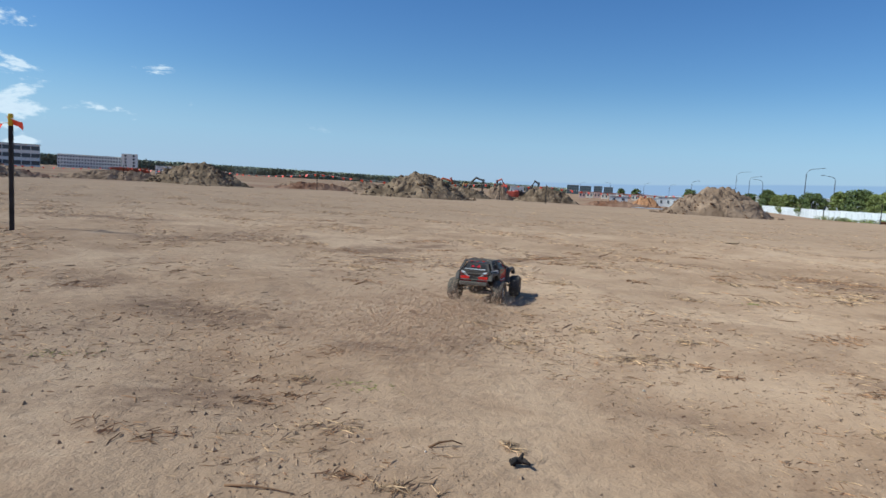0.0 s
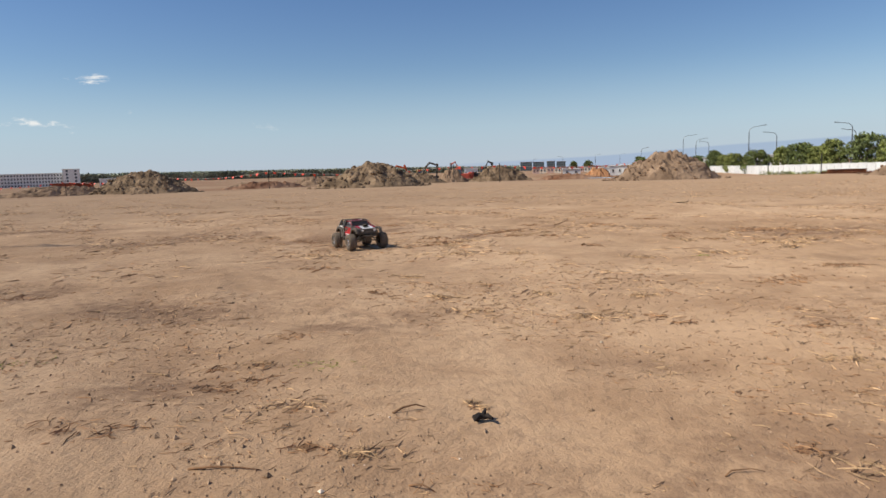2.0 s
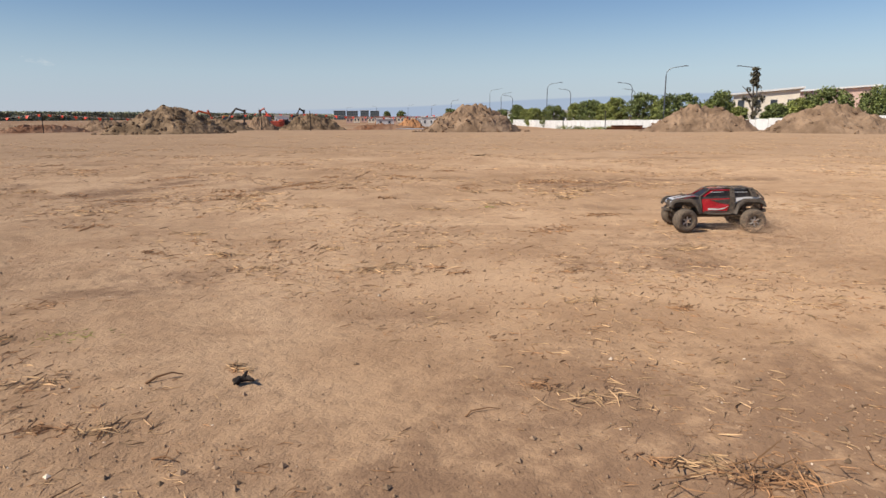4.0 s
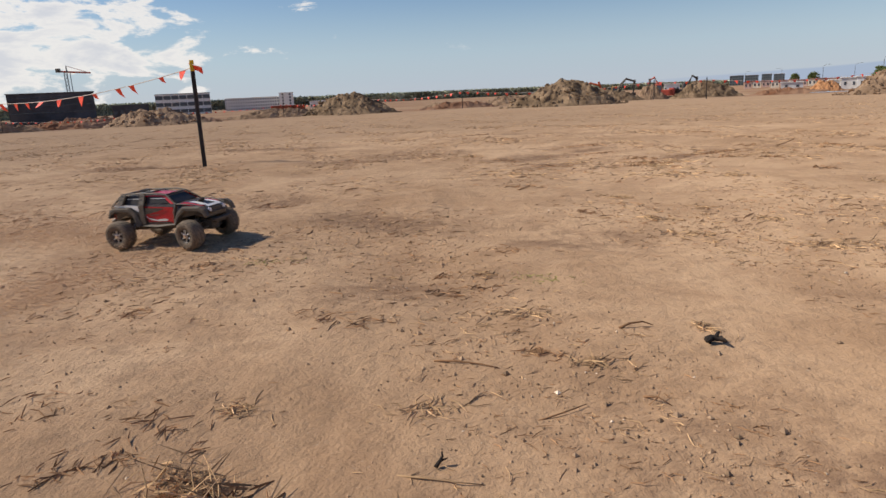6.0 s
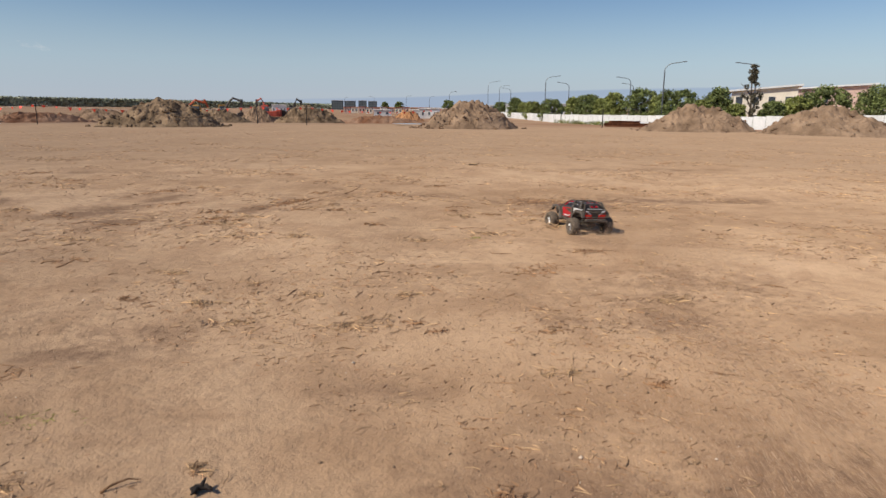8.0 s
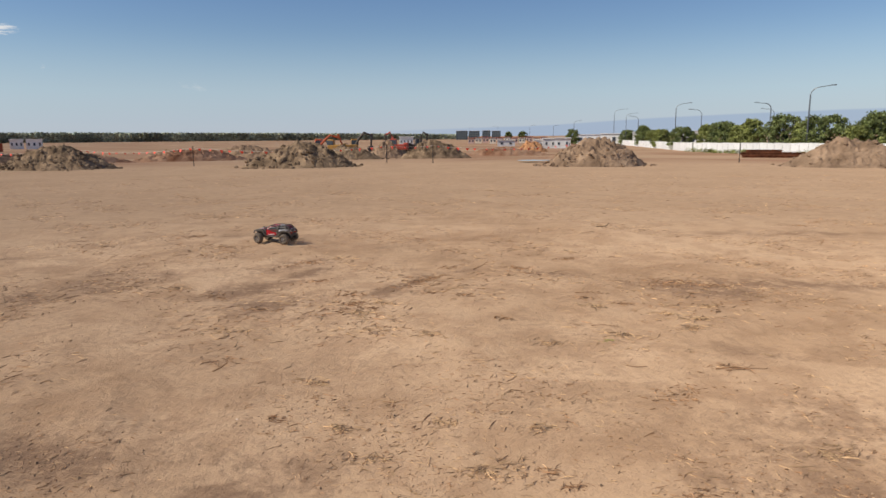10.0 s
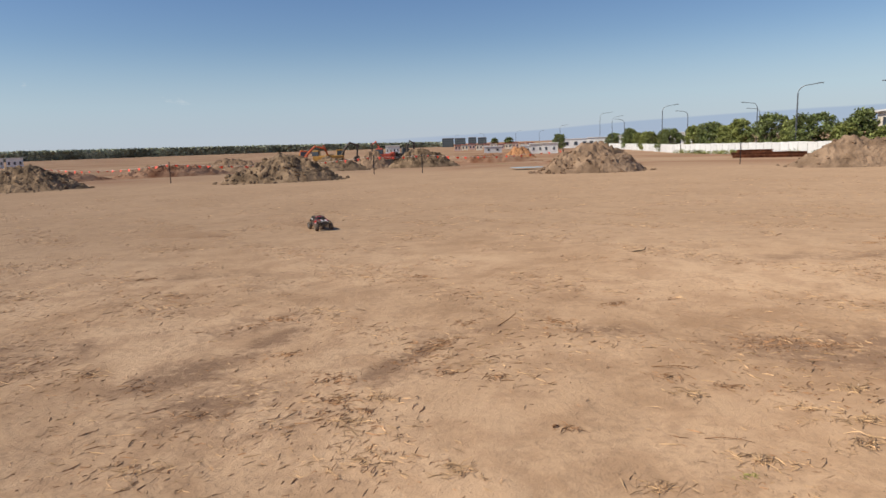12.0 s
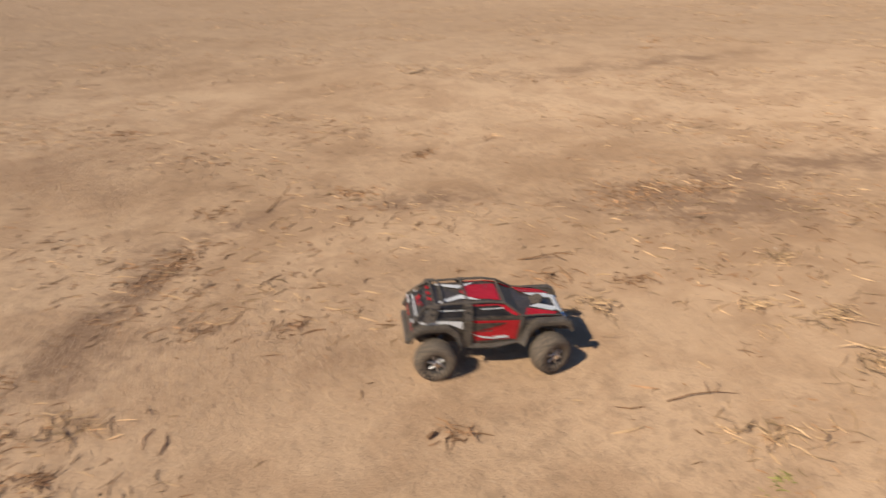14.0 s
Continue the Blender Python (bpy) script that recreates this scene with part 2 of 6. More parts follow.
M_GROUND = ground_material()
M_MOUND = mat("mound_soil", (0.30, 0.195, 0.122), 0.95, var=0.35, scale=1.3, bump=1.0, bscale=9, spec=0.1, second=(0.37, 0.25, 0.16))
M_MOUND_DARK = mat("mound_clay", (0.23, 0.153, 0.092), 0.95, var=0.5, scale=1.6, bump=1.0, bscale=9, spec=0.1, second=(0.305, 0.21, 0.13))
M_REDSOIL = mat("red_subsoil", (0.33, 0.15, 0.08), 0.95, var=0.35, scale=0.5, bump=0.8, bscale=4, spec=0.1, second=(0.36, 0.22, 0.14))
M_DUST = mat("airborne_dust", (0.56, 0.385, 0.25), 1.0, var=0.1, scale=3, spec=0.0)
M_CLOD = mat("clod_soil", (0.36, 0.24, 0.15), 0.95, var=0.3, scale=9, bump=0.6, bscale=60, spec=0.1, per_island=0.3)
M_CHAFF = mat("brown_chaff", (0.36, 0.195, 0.095), 0.85, var=0.35, scale=9, per_island=0.5)
M_STRAW = mat("straw", (0.48, 0.305, 0.16), 0.75, var=0.3, scale=9, per_island=0.55)
M_TWIG = mat("twig_bark", (0.33, 0.18, 0.09), 0.9, var=0.3, scale=30, bump=0.3, bscale=200, per_island=0.5)
M_CHAR = mat("charred_wood", (0.03, 0.022, 0.018), 0.9, var=0.4, scale=40, bump=0.7, bscale=150)
M_GRASS = mat("green_grass", (0.30, 0.27, 0.075), 0.7, var=0.3, scale=20, per_island=0.4)
M_SHELL = mat("pale_stone", (0.62, 0.49, 0.36), 0.7, var=0.2, scale=20, per_island=0.3)
M_TYRE = mat("tyre_rubber", (0.035, 0.033, 0.031), 0.85, var=0.3, scale=20, bump=0.3, bscale=120, dust=0.5)
M_RIM = mat("rim_satin", (0.62, 0.62, 0.62), 0.35, 0.85, var=0.15, scale=40, dust=0.15)
M_RIMDARK = mat("rim_black", (0.04, 0.04, 0.04), 0.5, 0.2, var=0.3, scale=40, dust=0.2)
M_BLACK = mat("body_black", (0.022, 0.021, 0.022), 0.28, 0.0, var=0.4, scale=14, spec=0.5, dust=0.2)
M_RED = mat("body_red", (0.47, 0.008, 0.018), 0.27, 0.0, var=0.18, scale=12, spec=0.5, dust=0.05)
M_WHITE = mat("body_white", (0.72, 0.71, 0.69), 0.3, 0.0, var=0.08, scale=20, spec=0.5, dust=0.15)
M_CAGE = mat("cage_plastic", (0.05, 0.045, 0.04), 0.55, 0.0, var=0.35, scale=25, dust=0.26)
M_CHASSIS = mat("chassis_plastic", (0.025, 0.024, 0.023), 0.65, var=0.3, scale=25, dust=0.35)
M_GLASSDARK = mat("tinted_window", (0.012, 0.012, 0.014), 0.4, 0.0, var=0.2, scale=10, spec=0.25, dust=0.06)
M_CHROME = mat("chrome", (0.85, 0.85, 0.86), 0.12, 1.0, var=0.05, scale=20)
M_LENS = mat("clear_lens", (0.88, 0.88, 0.88), 0.08, 0.3, var=0.03, scale=20, spec=0.8)
M_TAIL = mat("tail_lens", (0.55, 0.02, 0.015), 0.2, var=0.2, scale=30, spec=0.6)
M_SPRING = mat("spring_steel", (0.35, 0.34, 0.33), 0.4, 0.9, var=0.2, scale=60, dust=0.2)
M_STAKE = mat("painted_stake", (0.03, 0.026, 0.025), 0.8, var=0.4, scale=8, bump=0.4, bscale=60)
M_STAKE_TOP = mat("stake_yellow", (0.62, 0.42, 0.03), 0.7, var=0.2, scale=15)
M_FLAG = mat("bunting_orange", (0.90, 0.10, 0.055), 0.55, var=0.12, scale=10, per_island=0.2)
M_STRING = mat("string", (0.60, 0.52, 0.46), 0.8, var=0.2, scale=10)
M_WALLWHITE = mat("white_panel", (0.78, 0.77, 0.74), 0.7, var=0.08, scale=0.8, per_object=0.06)
M_POST = mat("panel_post", (0.45, 0.43, 0.40), 0.7, var=0.15, scale=2)
M_STEEL = mat("galvanised", (0.16, 0.17, 0.18), 0.5, 0.5, var=0.15, scale=3)
M_LEAF = mat("leaf", (0.165, 0.195, 0.062), 0.65, var=0.35, scale=0.9, per_island=0.55)
M_LEAF_BRIGHT = mat("leaf_bright", (0.23, 0.25, 0.07), 0.65, var=0.35, scale=0.9, per_island=0.5)
M_LEAF_BROWN = mat("leaf_brown", (0.11, 0.095, 0.06), 0.8, var=0.35, scale=0.9, per_island=0.4)
# far leaves: base colour lifted and greyed to carry the distance haze
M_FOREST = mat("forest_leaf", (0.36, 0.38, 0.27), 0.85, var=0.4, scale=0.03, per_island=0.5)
M_BARK = mat("bark", (0.13, 0.10, 0.075), 0.9, var=0.3, scale=4, bump=0.6, bscale=20)
M_RENDER = mat("cream_render", (0.80, 0.71, 0.58), 0.8, var=0.08, scale=0.5)
M_RENDER_PINK = mat("pink_render", (0.66, 0.46, 0.38), 0.8, var=0.08, scale=0.5)
M_ROOF = mat("metal_roof", (0.78, 0.77, 0.74), 0.45, 0.1, var=0.08, scale=0.4)
M_ROOFRED = mat("red_roof", (0.34, 0.10, 0.06), 0.8, var=0.2, scale=0.4, per_object=0.2)
M_CONCRETE = mat("pale_concrete", (0.62, 0.61, 0.60), 0.8, var=0.1, scale=0.15)
M_GREYBLD = mat("grey_cladding", (0.13, 0.155, 0.16), 0.7, var=0.15, scale=0.1)
M_SHROUD = mat("dark_shroud", (0.085, 0.085, 0.09), 0.8, var=0.3, scale=0.2)
M_PANE = mat("far_glass", (0.05, 0.06, 0.075), 0.15, 0.0, var=0.3, scale=0.3, spec=0.6)
M_EXC_ORANGE = mat("machine_orange", (0.5, 0.09, 0.025), 0.5, var=0.15, scale=1.5, dust=0.15)
M_EXC_YELLOW = mat("machine_yellow", (0.38, 0.19, 0.03), 0.5, var=0.2, scale=1.5, dust=0.2)
M_EXC_DARK = mat("machine_dark", (0.05, 0.048, 0.045), 0.6, 0.2, var=0.3, scale=1.5, dust=0.2)
M_EXC_RED = mat("machine_red", (0.42, 0.05, 0.03), 0.5, var=0.2, scale=1.5, dust=0.2)
M_RUST = mat("rusty_steel", (0.20, 0.075, 0.035), 0.85, 0.2, var=0.35, scale=1.5, bump=0.4, bscale=20)
M_CONTAINER = mat("container_red", (0.30, 0.075, 0.035), 0.7, var=0.2, scale=0.6)
M_ORANGESAND = mat("orange_sand", (0.48, 0.24, 0.11), 0.95, var=0.2, scale=0.6, bump=0.5, bscale=6)
M_WATER = mat("puddle_water", (0.10, 0.10, 0.10), 0.05, 0.0, var=0.2, scale=2, spec=0.8)


# ---- mesh helpers ----
def finish(name, me, material, parent=None, label="", smooth=False):
    ob = new(name, me)
    if material:
        me.materials.append(material)
    if smooth:
        me.polygons.foreach_set("use_smooth", [True] * len(me.polygons))
    ob.parent = parent
    if label:
        tagged(ob, label)
    return ob


def part(name, bm, material, parent=None, label="", smooth=False):
    me = bpy.data.meshes.new(name)
    bmesh.ops.recalc_face_normals(bm, faces=bm.faces)
    bm.to_mesh(me)
    bm.free()
    return finish(name, me, material, parent, label, smooth)


def raw(name, verts, faces, material, parent=None, label="", smooth=False):
    me = bpy.data.meshes.new(name)
    me.from_pydata([tuple(v) for v in verts], [], [tuple(f) for f in faces])
    me.update()
    return finish(name, me, material, parent, label, smooth)


def box(bm, c, s, bevel=0.0, m=None, taper=1.0):
    vs = bmesh.ops.create_cube(bm, size=1)["verts"]
    for v in vs:
        k = taper if v.co.z > 0 else 1.0
        v.co = Vector((v.co.x * s[0] * k, v.co.y * s[1] * k, v.co.z * s[2]))
    if bevel:
        es = list({e for v in vs for e in v.link_edges})
        vs = list({v for f in bmesh.ops.bevel(bm, geom=es, offset=bevel, segments=1, affect="EDGES")["faces"] for v in f.verts} | {v for v in vs if v.is_valid})
    mm = Matrix.Translation(c) @ (m or Matrix())
    for v in vs:
        v.co = mm @ v.co
    return bm


def tube(bm, pts, r, seg=6, r_end=None):
    pts = [Vector(p) for p in pts]
    rings = []
    for i, p in enumerate(pts):
        d = (pts[min(i + 1, len(pts) - 1)] - pts[max(i - 1, 0)]).normalized()
        a = d.orthogonal().normalized() if abs(d.z) > 0.95 else d.cross(Vector((0, 0, 1))).normalized()
        b = d.cross(a)
        k = r if r_end is None else r + (r_end - r) * i / (len(pts) - 1)
        rings.append([bm.verts.new(p + k * (math.cos(2 * math.pi * j / seg) * a + math.sin(2 * math.pi * j / seg) * b)) for j in range(seg)])
    for A, B in zip(rings, rings[1:]):
        for j in range(seg):
            bm.faces.new((A[j], A[(j + 1) % seg], B[(j + 1) % seg], B[j]))
    bm.faces.new(rings[0][::-1])
    bm.faces.new(rings[-1])
    return bm


def prism(bm, poly, depth, m):
    """A polygon in x, z, extruded along y by depth, put through m."""
    a = [bm.verts.new(m @ Vector((x, -depth / 2, z))) for x, z in poly]
    b = [bm.verts.new(m @ Vector((x, depth / 2, z))) for x, z in poly]
    k = len(poly)
    bm.faces.new(a[::-1])
    bm.faces.new(b)
    for i in range(k):
        bm.faces.new((a[i], a[(i + 1) % k], b[(i + 1) % k], b[i]))
    return bm


def empty(name, m=None):
    ob = new(name)
    if m is not None:
        ob.matrix_world = m
    return ob


def bearing(az, far, z=0.0):
    """A place by its bearing from the field's south edge, in degrees from north, and distance."""
    return Vector((0.35 + far * math.sin(radians(az)), -0.5 + far * math.cos(radians(az)), z))


TERRAIN = ((0, 0), (9, 0), (31, -0.23), (45, -0.4), (60, -0.9), (90, -1.9), (150, -2.6), (600, -4.5), (4500, -12))


def terrain(x, y):
    r = np.hypot(x, y)
    return np.interp(r, [a for a, _ in TERRAIN], [b for _, b in TERRAIN])


def ground_z(x, y):
    return float(terrain(x, y)) + float(relief(np.array([x]), np.array([y]))[0])


def lattice(x, y, cell, seed):
    """Smooth random heights between -0.5 and 0.5 on a square lattice."""
    x, y = np.asarray(x, float) / cell, np.asarray(y, float) / cell
    xi, yi = np.floor(x).astype(np.int64), np.floor(y).astype(np.int64)
    fx, fy = x - xi, y - yi
    fx, fy = fx * fx * (3 - 2 * fx), fy * fy * (3 - 2 * fy)

    def corner(a, b):
        h = (a * 374761393 + b * 668265263 + seed * 982451653) & 0xFFFFFFFF
        h = ((h ^ (h >> 13)) * 1274126177) & 0xFFFFFFFF
        return (h ^ (h >> 16)) / 4294967296.0 - 0.5

    lo = corner(xi, yi) * (1 - fx) + corner(xi + 1, yi) * fx
    hi = corner(xi, yi + 1) * (1 - fx) + corner(xi + 1, yi + 1) * fx
    return lo * (1 - fy) + hi * fy


def relief(x, y):
    """Uneven trodden soil, hollows where it is scuffed, and the lug marks of a wide tyre in the east."""
    x, y = np.asarray(x, float), np.asarray(y, float)
    r = np.hypot(x, y)
    fade = np.exp(-r / 40)
    z = 0.010 * np.sin(x * 1.3 + 0.7 * np.sin(y * 0.9)) * np.cos(y * 1.1 + 1.0)
    wx, wy = x + 0.25 * lattice(x, y, 0.7, 8), y + 0.25 * lattice(x, y, 0.7, 9)
    churn = np.clip(0.45 + 0.55 * np.clip((0.5 - x) / 1.2, 0, 1) * np.clip((4.0 - y) / 2.0, 0, 1) + 0.5 * np.clip((y - 2.2) / 2.0, 0, 1), 0, 1) * np.clip((13.0 - r) / 5.0, 0.12, 1)
    z = z + churn * (0.040 * lattice(wx, wy, 0.85, 1) + 0.020 * lattice(wx, wy * 1.3, 0.33, 2) + 0.0095 * lattice(wx, wy, 0.13, 3))
    for patch in DAMP:
        z = z - 0.022 * patch[5] * ellipse_fall(x, y, patch)
    # lug marks
    co, si = math.cos(radians(8)), math.sin(radians(8))
    u, v = (x - 4.1) * co + (y - 5.25) * si, (y - 5.25) * co - (x - 4.1) * si
    z = z + 0.012 * np.sin(2 * np.pi * (u + 0.5 * v) / 0.17) * np.exp(-(u / 0.95) ** 4 - (v / 0.2) ** 4)
    return z * fade


# ---- setting: the ground, one sheet to the horizon ----
def build_ground():
    rings = np.concatenate([[0.0], np.geomspace(0.12, 4300, 760)])
    seg = 640
    th = np.arange(seg) * 2 * np.pi / seg
    cx, cy = 0.6, 2.5
    X = cx + rings[1:, None] * np.cos(th)
    Y = cy + rings[1:, None] * np.sin(th)
    rng = np.random.default_rng(4)
    Z = terrain(X, Y) + relief(X, Y)
    fade = np.exp(-np.hypot(X - cx, Y - cy) / 14)
    gap = np.gradient(rings[1:])[:, None]
    Z = Z + rng.normal(0, 1, Z.shape) * np.minimum(0.0035, gap * 0.035) * fade
    # low broken lip along the far edge of the pad
    R = np.hypot(X, Y)
    Z = Z + np.where(Y > 0, 0.10 * np.exp(-((R - 34.5) / 1.2) ** 2) * (0.5 + 0.5 * np.sin(np.arctan2(X, Y) * 37) * np.sin(np.arctan2(X, Y) * 11 + 1)), 0)
    verts = np.concatenate([[[cx, cy, ground_z(cx, cy)]], np.stack([X, Y, Z], -1).reshape(-1, 3)])
    k = len(rings) - 1
    i = np.arange(k - 1)[:, None] * seg + 1
    j, j2 = np.arange(seg), (np.arange(seg) + 1) % seg
    quads = np.stack([i + j, i + j2, i + seg + j2, i + seg + j], -1)[:, :, ::-1].reshape(-1, 4)
    tris = [(0, 1 + a, 1 + (a + 1) % seg) for a in range(seg)]
    ob = raw("ground", verts, quads.tolist() + tris, M_GROUND, smooth=True)
    damp = np.zeros(len(verts))
    for patch in DAMP:
        damp = np.maximum(damp, patch[5] * ellipse_fall(verts[:, 0], verts[:, 1], patch))
    ob.data.attributes.new("damp", "FLOAT", "POINT").data.foreach_set("value", damp)
    tagged(ob, "bare sandy soil pad with scuffed damp patches", "ground", kind="structure")


build_ground()


# ---- spoil heaps ----
def heap(name, x, y, hw, hd, h, material, seed, label, base=None, turn=0.0, peak=0.0, lumps=240):
    rng = np.random.default_rng(seed)
    z0 = (float(terrain(x, y)) if base is None else base) - 0.12
    rings, seg = 34, 84
    off = Vector((seed * 7.3, seed * 3.1, 0))
    verts, faces = [], []
    for i in range(rings + 1):
        r = i / rings
        for j in range(seg):
            a = 2 * math.pi * j / seg
            ux, uy = math.cos(a), math.sin(a)
            wob = 1 + 0.16 * noise.noise(Vector((ux * 1.3, uy * 1.3, seed)))
            px, py = r * ux * hw * wob + peak * hw * (1 - r), r * uy * hd * wob
            prof = (1 - r) ** 0.92 if r > 0.22 else 0.795 + 0.03 * (0.22 - r)
            rough = noise.fractal(Vector((px * 1.1, py * 1.1, 0)) + off, 0.9, 2.1, 5) * 0.19 * min(1, 3 * (1 - r)) + abs(noise.noise(Vector((px * 3.2, py * 3.2, 5)) + off)) * 0.17 * min(1, 4 * (1 - r))
            verts.append((px, py, h * prof * 1.16 + rough * h - 0.0))
    for i in range(rings):
        for j in range(seg):
            faces.append((i * seg + j, (i + 1) * seg + j, (i + 1) * seg + (j + 1) % seg, i * seg + (j + 1) % seg))
    # loose lumps lying on the flanks and round the foot
    for _ in range(lumps):
        r, a = min(1.18, 0.35 + 0.75 * rng.random() ** 0.6), rng.random() * 2 * math.pi
        px, py = r * math.cos(a) * hw, r * math.sin(a) * hd
        i, j = min(rings, int(r * rings)), int(a / (2 * math.pi) * seg) % seg
        q = verts[i * seg + j]
        if r <= 1:
            px, py = q[0], q[1]
        pz = q[2] if r <= 1 else 0.12
        s = rng.uniform(0.035, 0.12) * (1.0 if r < 0.9 else 0.9)
        k = len(verts)
        for u in ((1, 0, 0), (-1, 0, 0), (0, 1, 0), (0, -1, 0), (0, 0, 1), (0, 0, -1), (0.7, 0.7, 0.6), (-0.7, -0.6, 0.6)):
            verts.append((px + u[0] * s * rng.uniform(0.7, 1.3), py + u[1] * s * rng.uniform(0.7, 1.3), pz + u[2] * s * rng.uniform(0.6, 1.1)))
        faces += [(k, k + 6, k + 4), (k + 6, k + 2, k + 4), (k + 2, k + 1, k + 4), (k + 1, k + 7, k + 4), (k + 7, k + 3, k + 4), (k + 3, k, k + 4), (k, k + 2, k + 6),
                  (k, k + 5, k + 2), (k + 2, k + 5, k + 1), (k + 1, k + 5, k + 3), (k + 3, k + 5, k), (k + 1, k + 3, k + 7)]
    ob = raw(name, verts, faces, material)
    ob.matrix_world = pose(x, y, z0 + 0.02, 0, 0, turn)
    tagged(ob, label, "dirt mound", "spoil mounds along the pad")
    return ob


heap("dirt_mound", -2.85, 32.9, 2.9, 2.2, 1.28, M_MOUND_DARK, 1, "lumpy dark clay spoil heap with clods round its foot", peak=0.1)
heap("dirt_mound", -14.5, 33.2, 2.8, 2.1, 1.28, M_MOUND_DARK, 2, "lumpy grey-brown clay spoil heap behind the pad", peak=0.0)
heap("dirt_mound", 11.4, 30.6, 2.75, 2.1, 1.38, M_MOUND, 3, "pale brown soil heap with rubble round its foot", peak=0.05, lumps=260)
heap("dirt_mound", 21.9, 26.9, 2.8, 2.1, 1.38, M_MOUND, 4, "smooth brown soil heap beside a second one", turn=-35, lumps=90)
heap("dirt_mound", 25.6, 22.6, 3.2, 2.2, 1.32, M_MOUND, 5, "wide smooth brown soil heap with few lumps", turn=-45, lumps=90)
heap("dirt_mound", -22.4, 27.6, 2.9, 2.0, 0.95, M_MOUND, 6, "low weathered soil heap on the west side", turn=35)
heap("dirt_mound", -1.2, 58.0, 3.4, 2.5, 1.25, M_MOUND_DARK, 7, "small clay heap behind the larger heap", lumps=60)
heap("dirt_mound", 8.0, 72.0, 4.2, 2.6, 2.05, M_MOUND_DARK, 8, "wide brown heap in front of the diggers", peak=-0.1, lumps=90)
heap("dirt_mound", 3.2, 92.0, 2.8, 2.4, 2.3, M_MOUND, 9, "conical pale soil heap beside the diggers", lumps=40)
heap("dirt_mound", -17.0, 100.0, 6.5, 3.0, 2.0, M_MOUND, 10, "long low soil heap in front of the wood", lumps=40)
heap("dirt_mound", -27.0, 100.0, 6.0, 3.0, 1.5, M_MOUND, 11, "long low soil heap near the stacked pipes", lumps=40)
for k, (az, far, hw, h) in enumerate(((-52, 60, 7.0, 1.3), (-44, 66, 8.0, 1.2), (-37, 74, 7.0, 1.0), (-29, 80, 9.0, 1.5), (-22, 84, 6.0, 1.2), (-14, 92, 8.0, 1.5), (-7, 98, 9.0, 1.4), (12, 105, 8.0, 1.3), (19, 92, 6.0, 0.7))):
    bank = bearing(az, far)
    heap("earth_bank", bank.x, bank.y, hw, 2.2, h, M_REDSOIL if k % 3 else M_MOUND, 40 + k, "long low bank of stripped reddish subsoil", turn=-az + 6 * (k % 3), lumps=50)
heap("sand_mound", 34.5, 133.0, 3.6, 2.6, 2.3, M_ORANGESAND, 12, "orange sand heap in front of the site sheds", lumps=10)


# ---- remote-control truck ----
def truck_wheel(parent, x, y, side):
    """One wheel, its axle along y; the outer face to the given side."""
    w = part("wheel", bmesh.new(), None, parent)
    w.location = (x, y, 0.0615)
    bm = bmesh.new()
    seg, W = 84, 0.060
    prof = [(0.0275, -W / 2 + 0.006), (0.036, -W / 2 + 0.001), (0.046, -W / 2), (0.054, -W / 2 + 0.004), (0.0588, -W / 2 + 0.012), (0.0600, -0.008), (0.0602, 0), (0.0600, 0.008), (0.0588, W / 2 - 0.012), (0.054, W / 2 - 0.004), (0.046, W / 2), (0.036, W / 2 - 0.001), (0.0275, W / 2 - 0.006)]
    # chevron lugs moulded into the tread
    rows = []
    for i in range(seg):
        ring = []
        for k, (r, v) in enumerate(prof):
            lug = (0.0006 if k % 2 else -0.0008) + (0.0002 if (i + abs(k - 6)) % 4 < 2 else -0.0002) if 3 <= k <= 9 else 0.0
            ring.append(bm.verts.new(((r + lug) * math.cos(2 * math.pi * i / seg), v, (r + lug) * math.sin(2 * math.pi * i / seg))))
        rows.append(ring)
    for i in range(seg):
        A, B = rows[i], rows[(i + 1) % seg]
        for k in range(len(prof) - 1):
            bm.faces.new((A[k], A[k + 1], B[k + 1], B[k]))
    part("tyre", bm, M_TYRE, w, "dusty black lugged rubber tyre")
    bm = bmesh.new()
    o = side * (W / 2 - 0.010)
    rings = []
    for r, v in ((0.0285, o + side * 0.005), (0.0255, o + side * 0.004), (0.0245, o - side * 0.014), (0.0, o - side * 0.014)):
        rings.append([bm.verts.new((max(r, 0.001) * math.cos(2 * math.pi * i / 24), v, max(r, 0.001) * math.sin(2 * math.pi * i / 24))) for i in range(24)])
    for A, B in zip(rings, rings[1:]):
        for i in range(24):
            bm.faces.new((A[i], A[(i + 1) % 24], B[(i + 1) % 24], B[i]))
    rim = part("rim", bm, M_RIMDARK, w, "black wheel rim", True)
    for i in range(6):
        bm = bmesh.new()
        mm = Matrix.Rotation(2 * math.pi * i / 6, 4, "Y") @ Matrix.Translation((0.0150, o + side * 0.001, 0))
        box(bm, (0, 0, 0), (0.020, 0.005, 0.0065), 0.001, mm)
        part("spoke", bm, M_RIM, rim, "satin silver spoke")
    bm = bmesh.new()
    tube(bm, [(0, o, 0), (0, o + side * 0.009, 0)], 0.008, 6)
    part("wheel_nut", bm, M_CHROME, rim, "bright hexagonal wheel nut")
    return w


def loft(bm, sections):
    """Closed rings of equal length, skinned and capped."""
    rs = [[bm.verts.new(p) for p in s] for s in sections]
    k = len(rs[0])
    for A, B in zip(rs, rs[1:]):
        for i in range(k):
            bm.faces.new((A[i], A[(i + 1) % k], B[(i + 1) % k], B[i]))
    bm.faces.new(rs[0][::-1])
    bm.faces.new(rs[-1])
    return bm


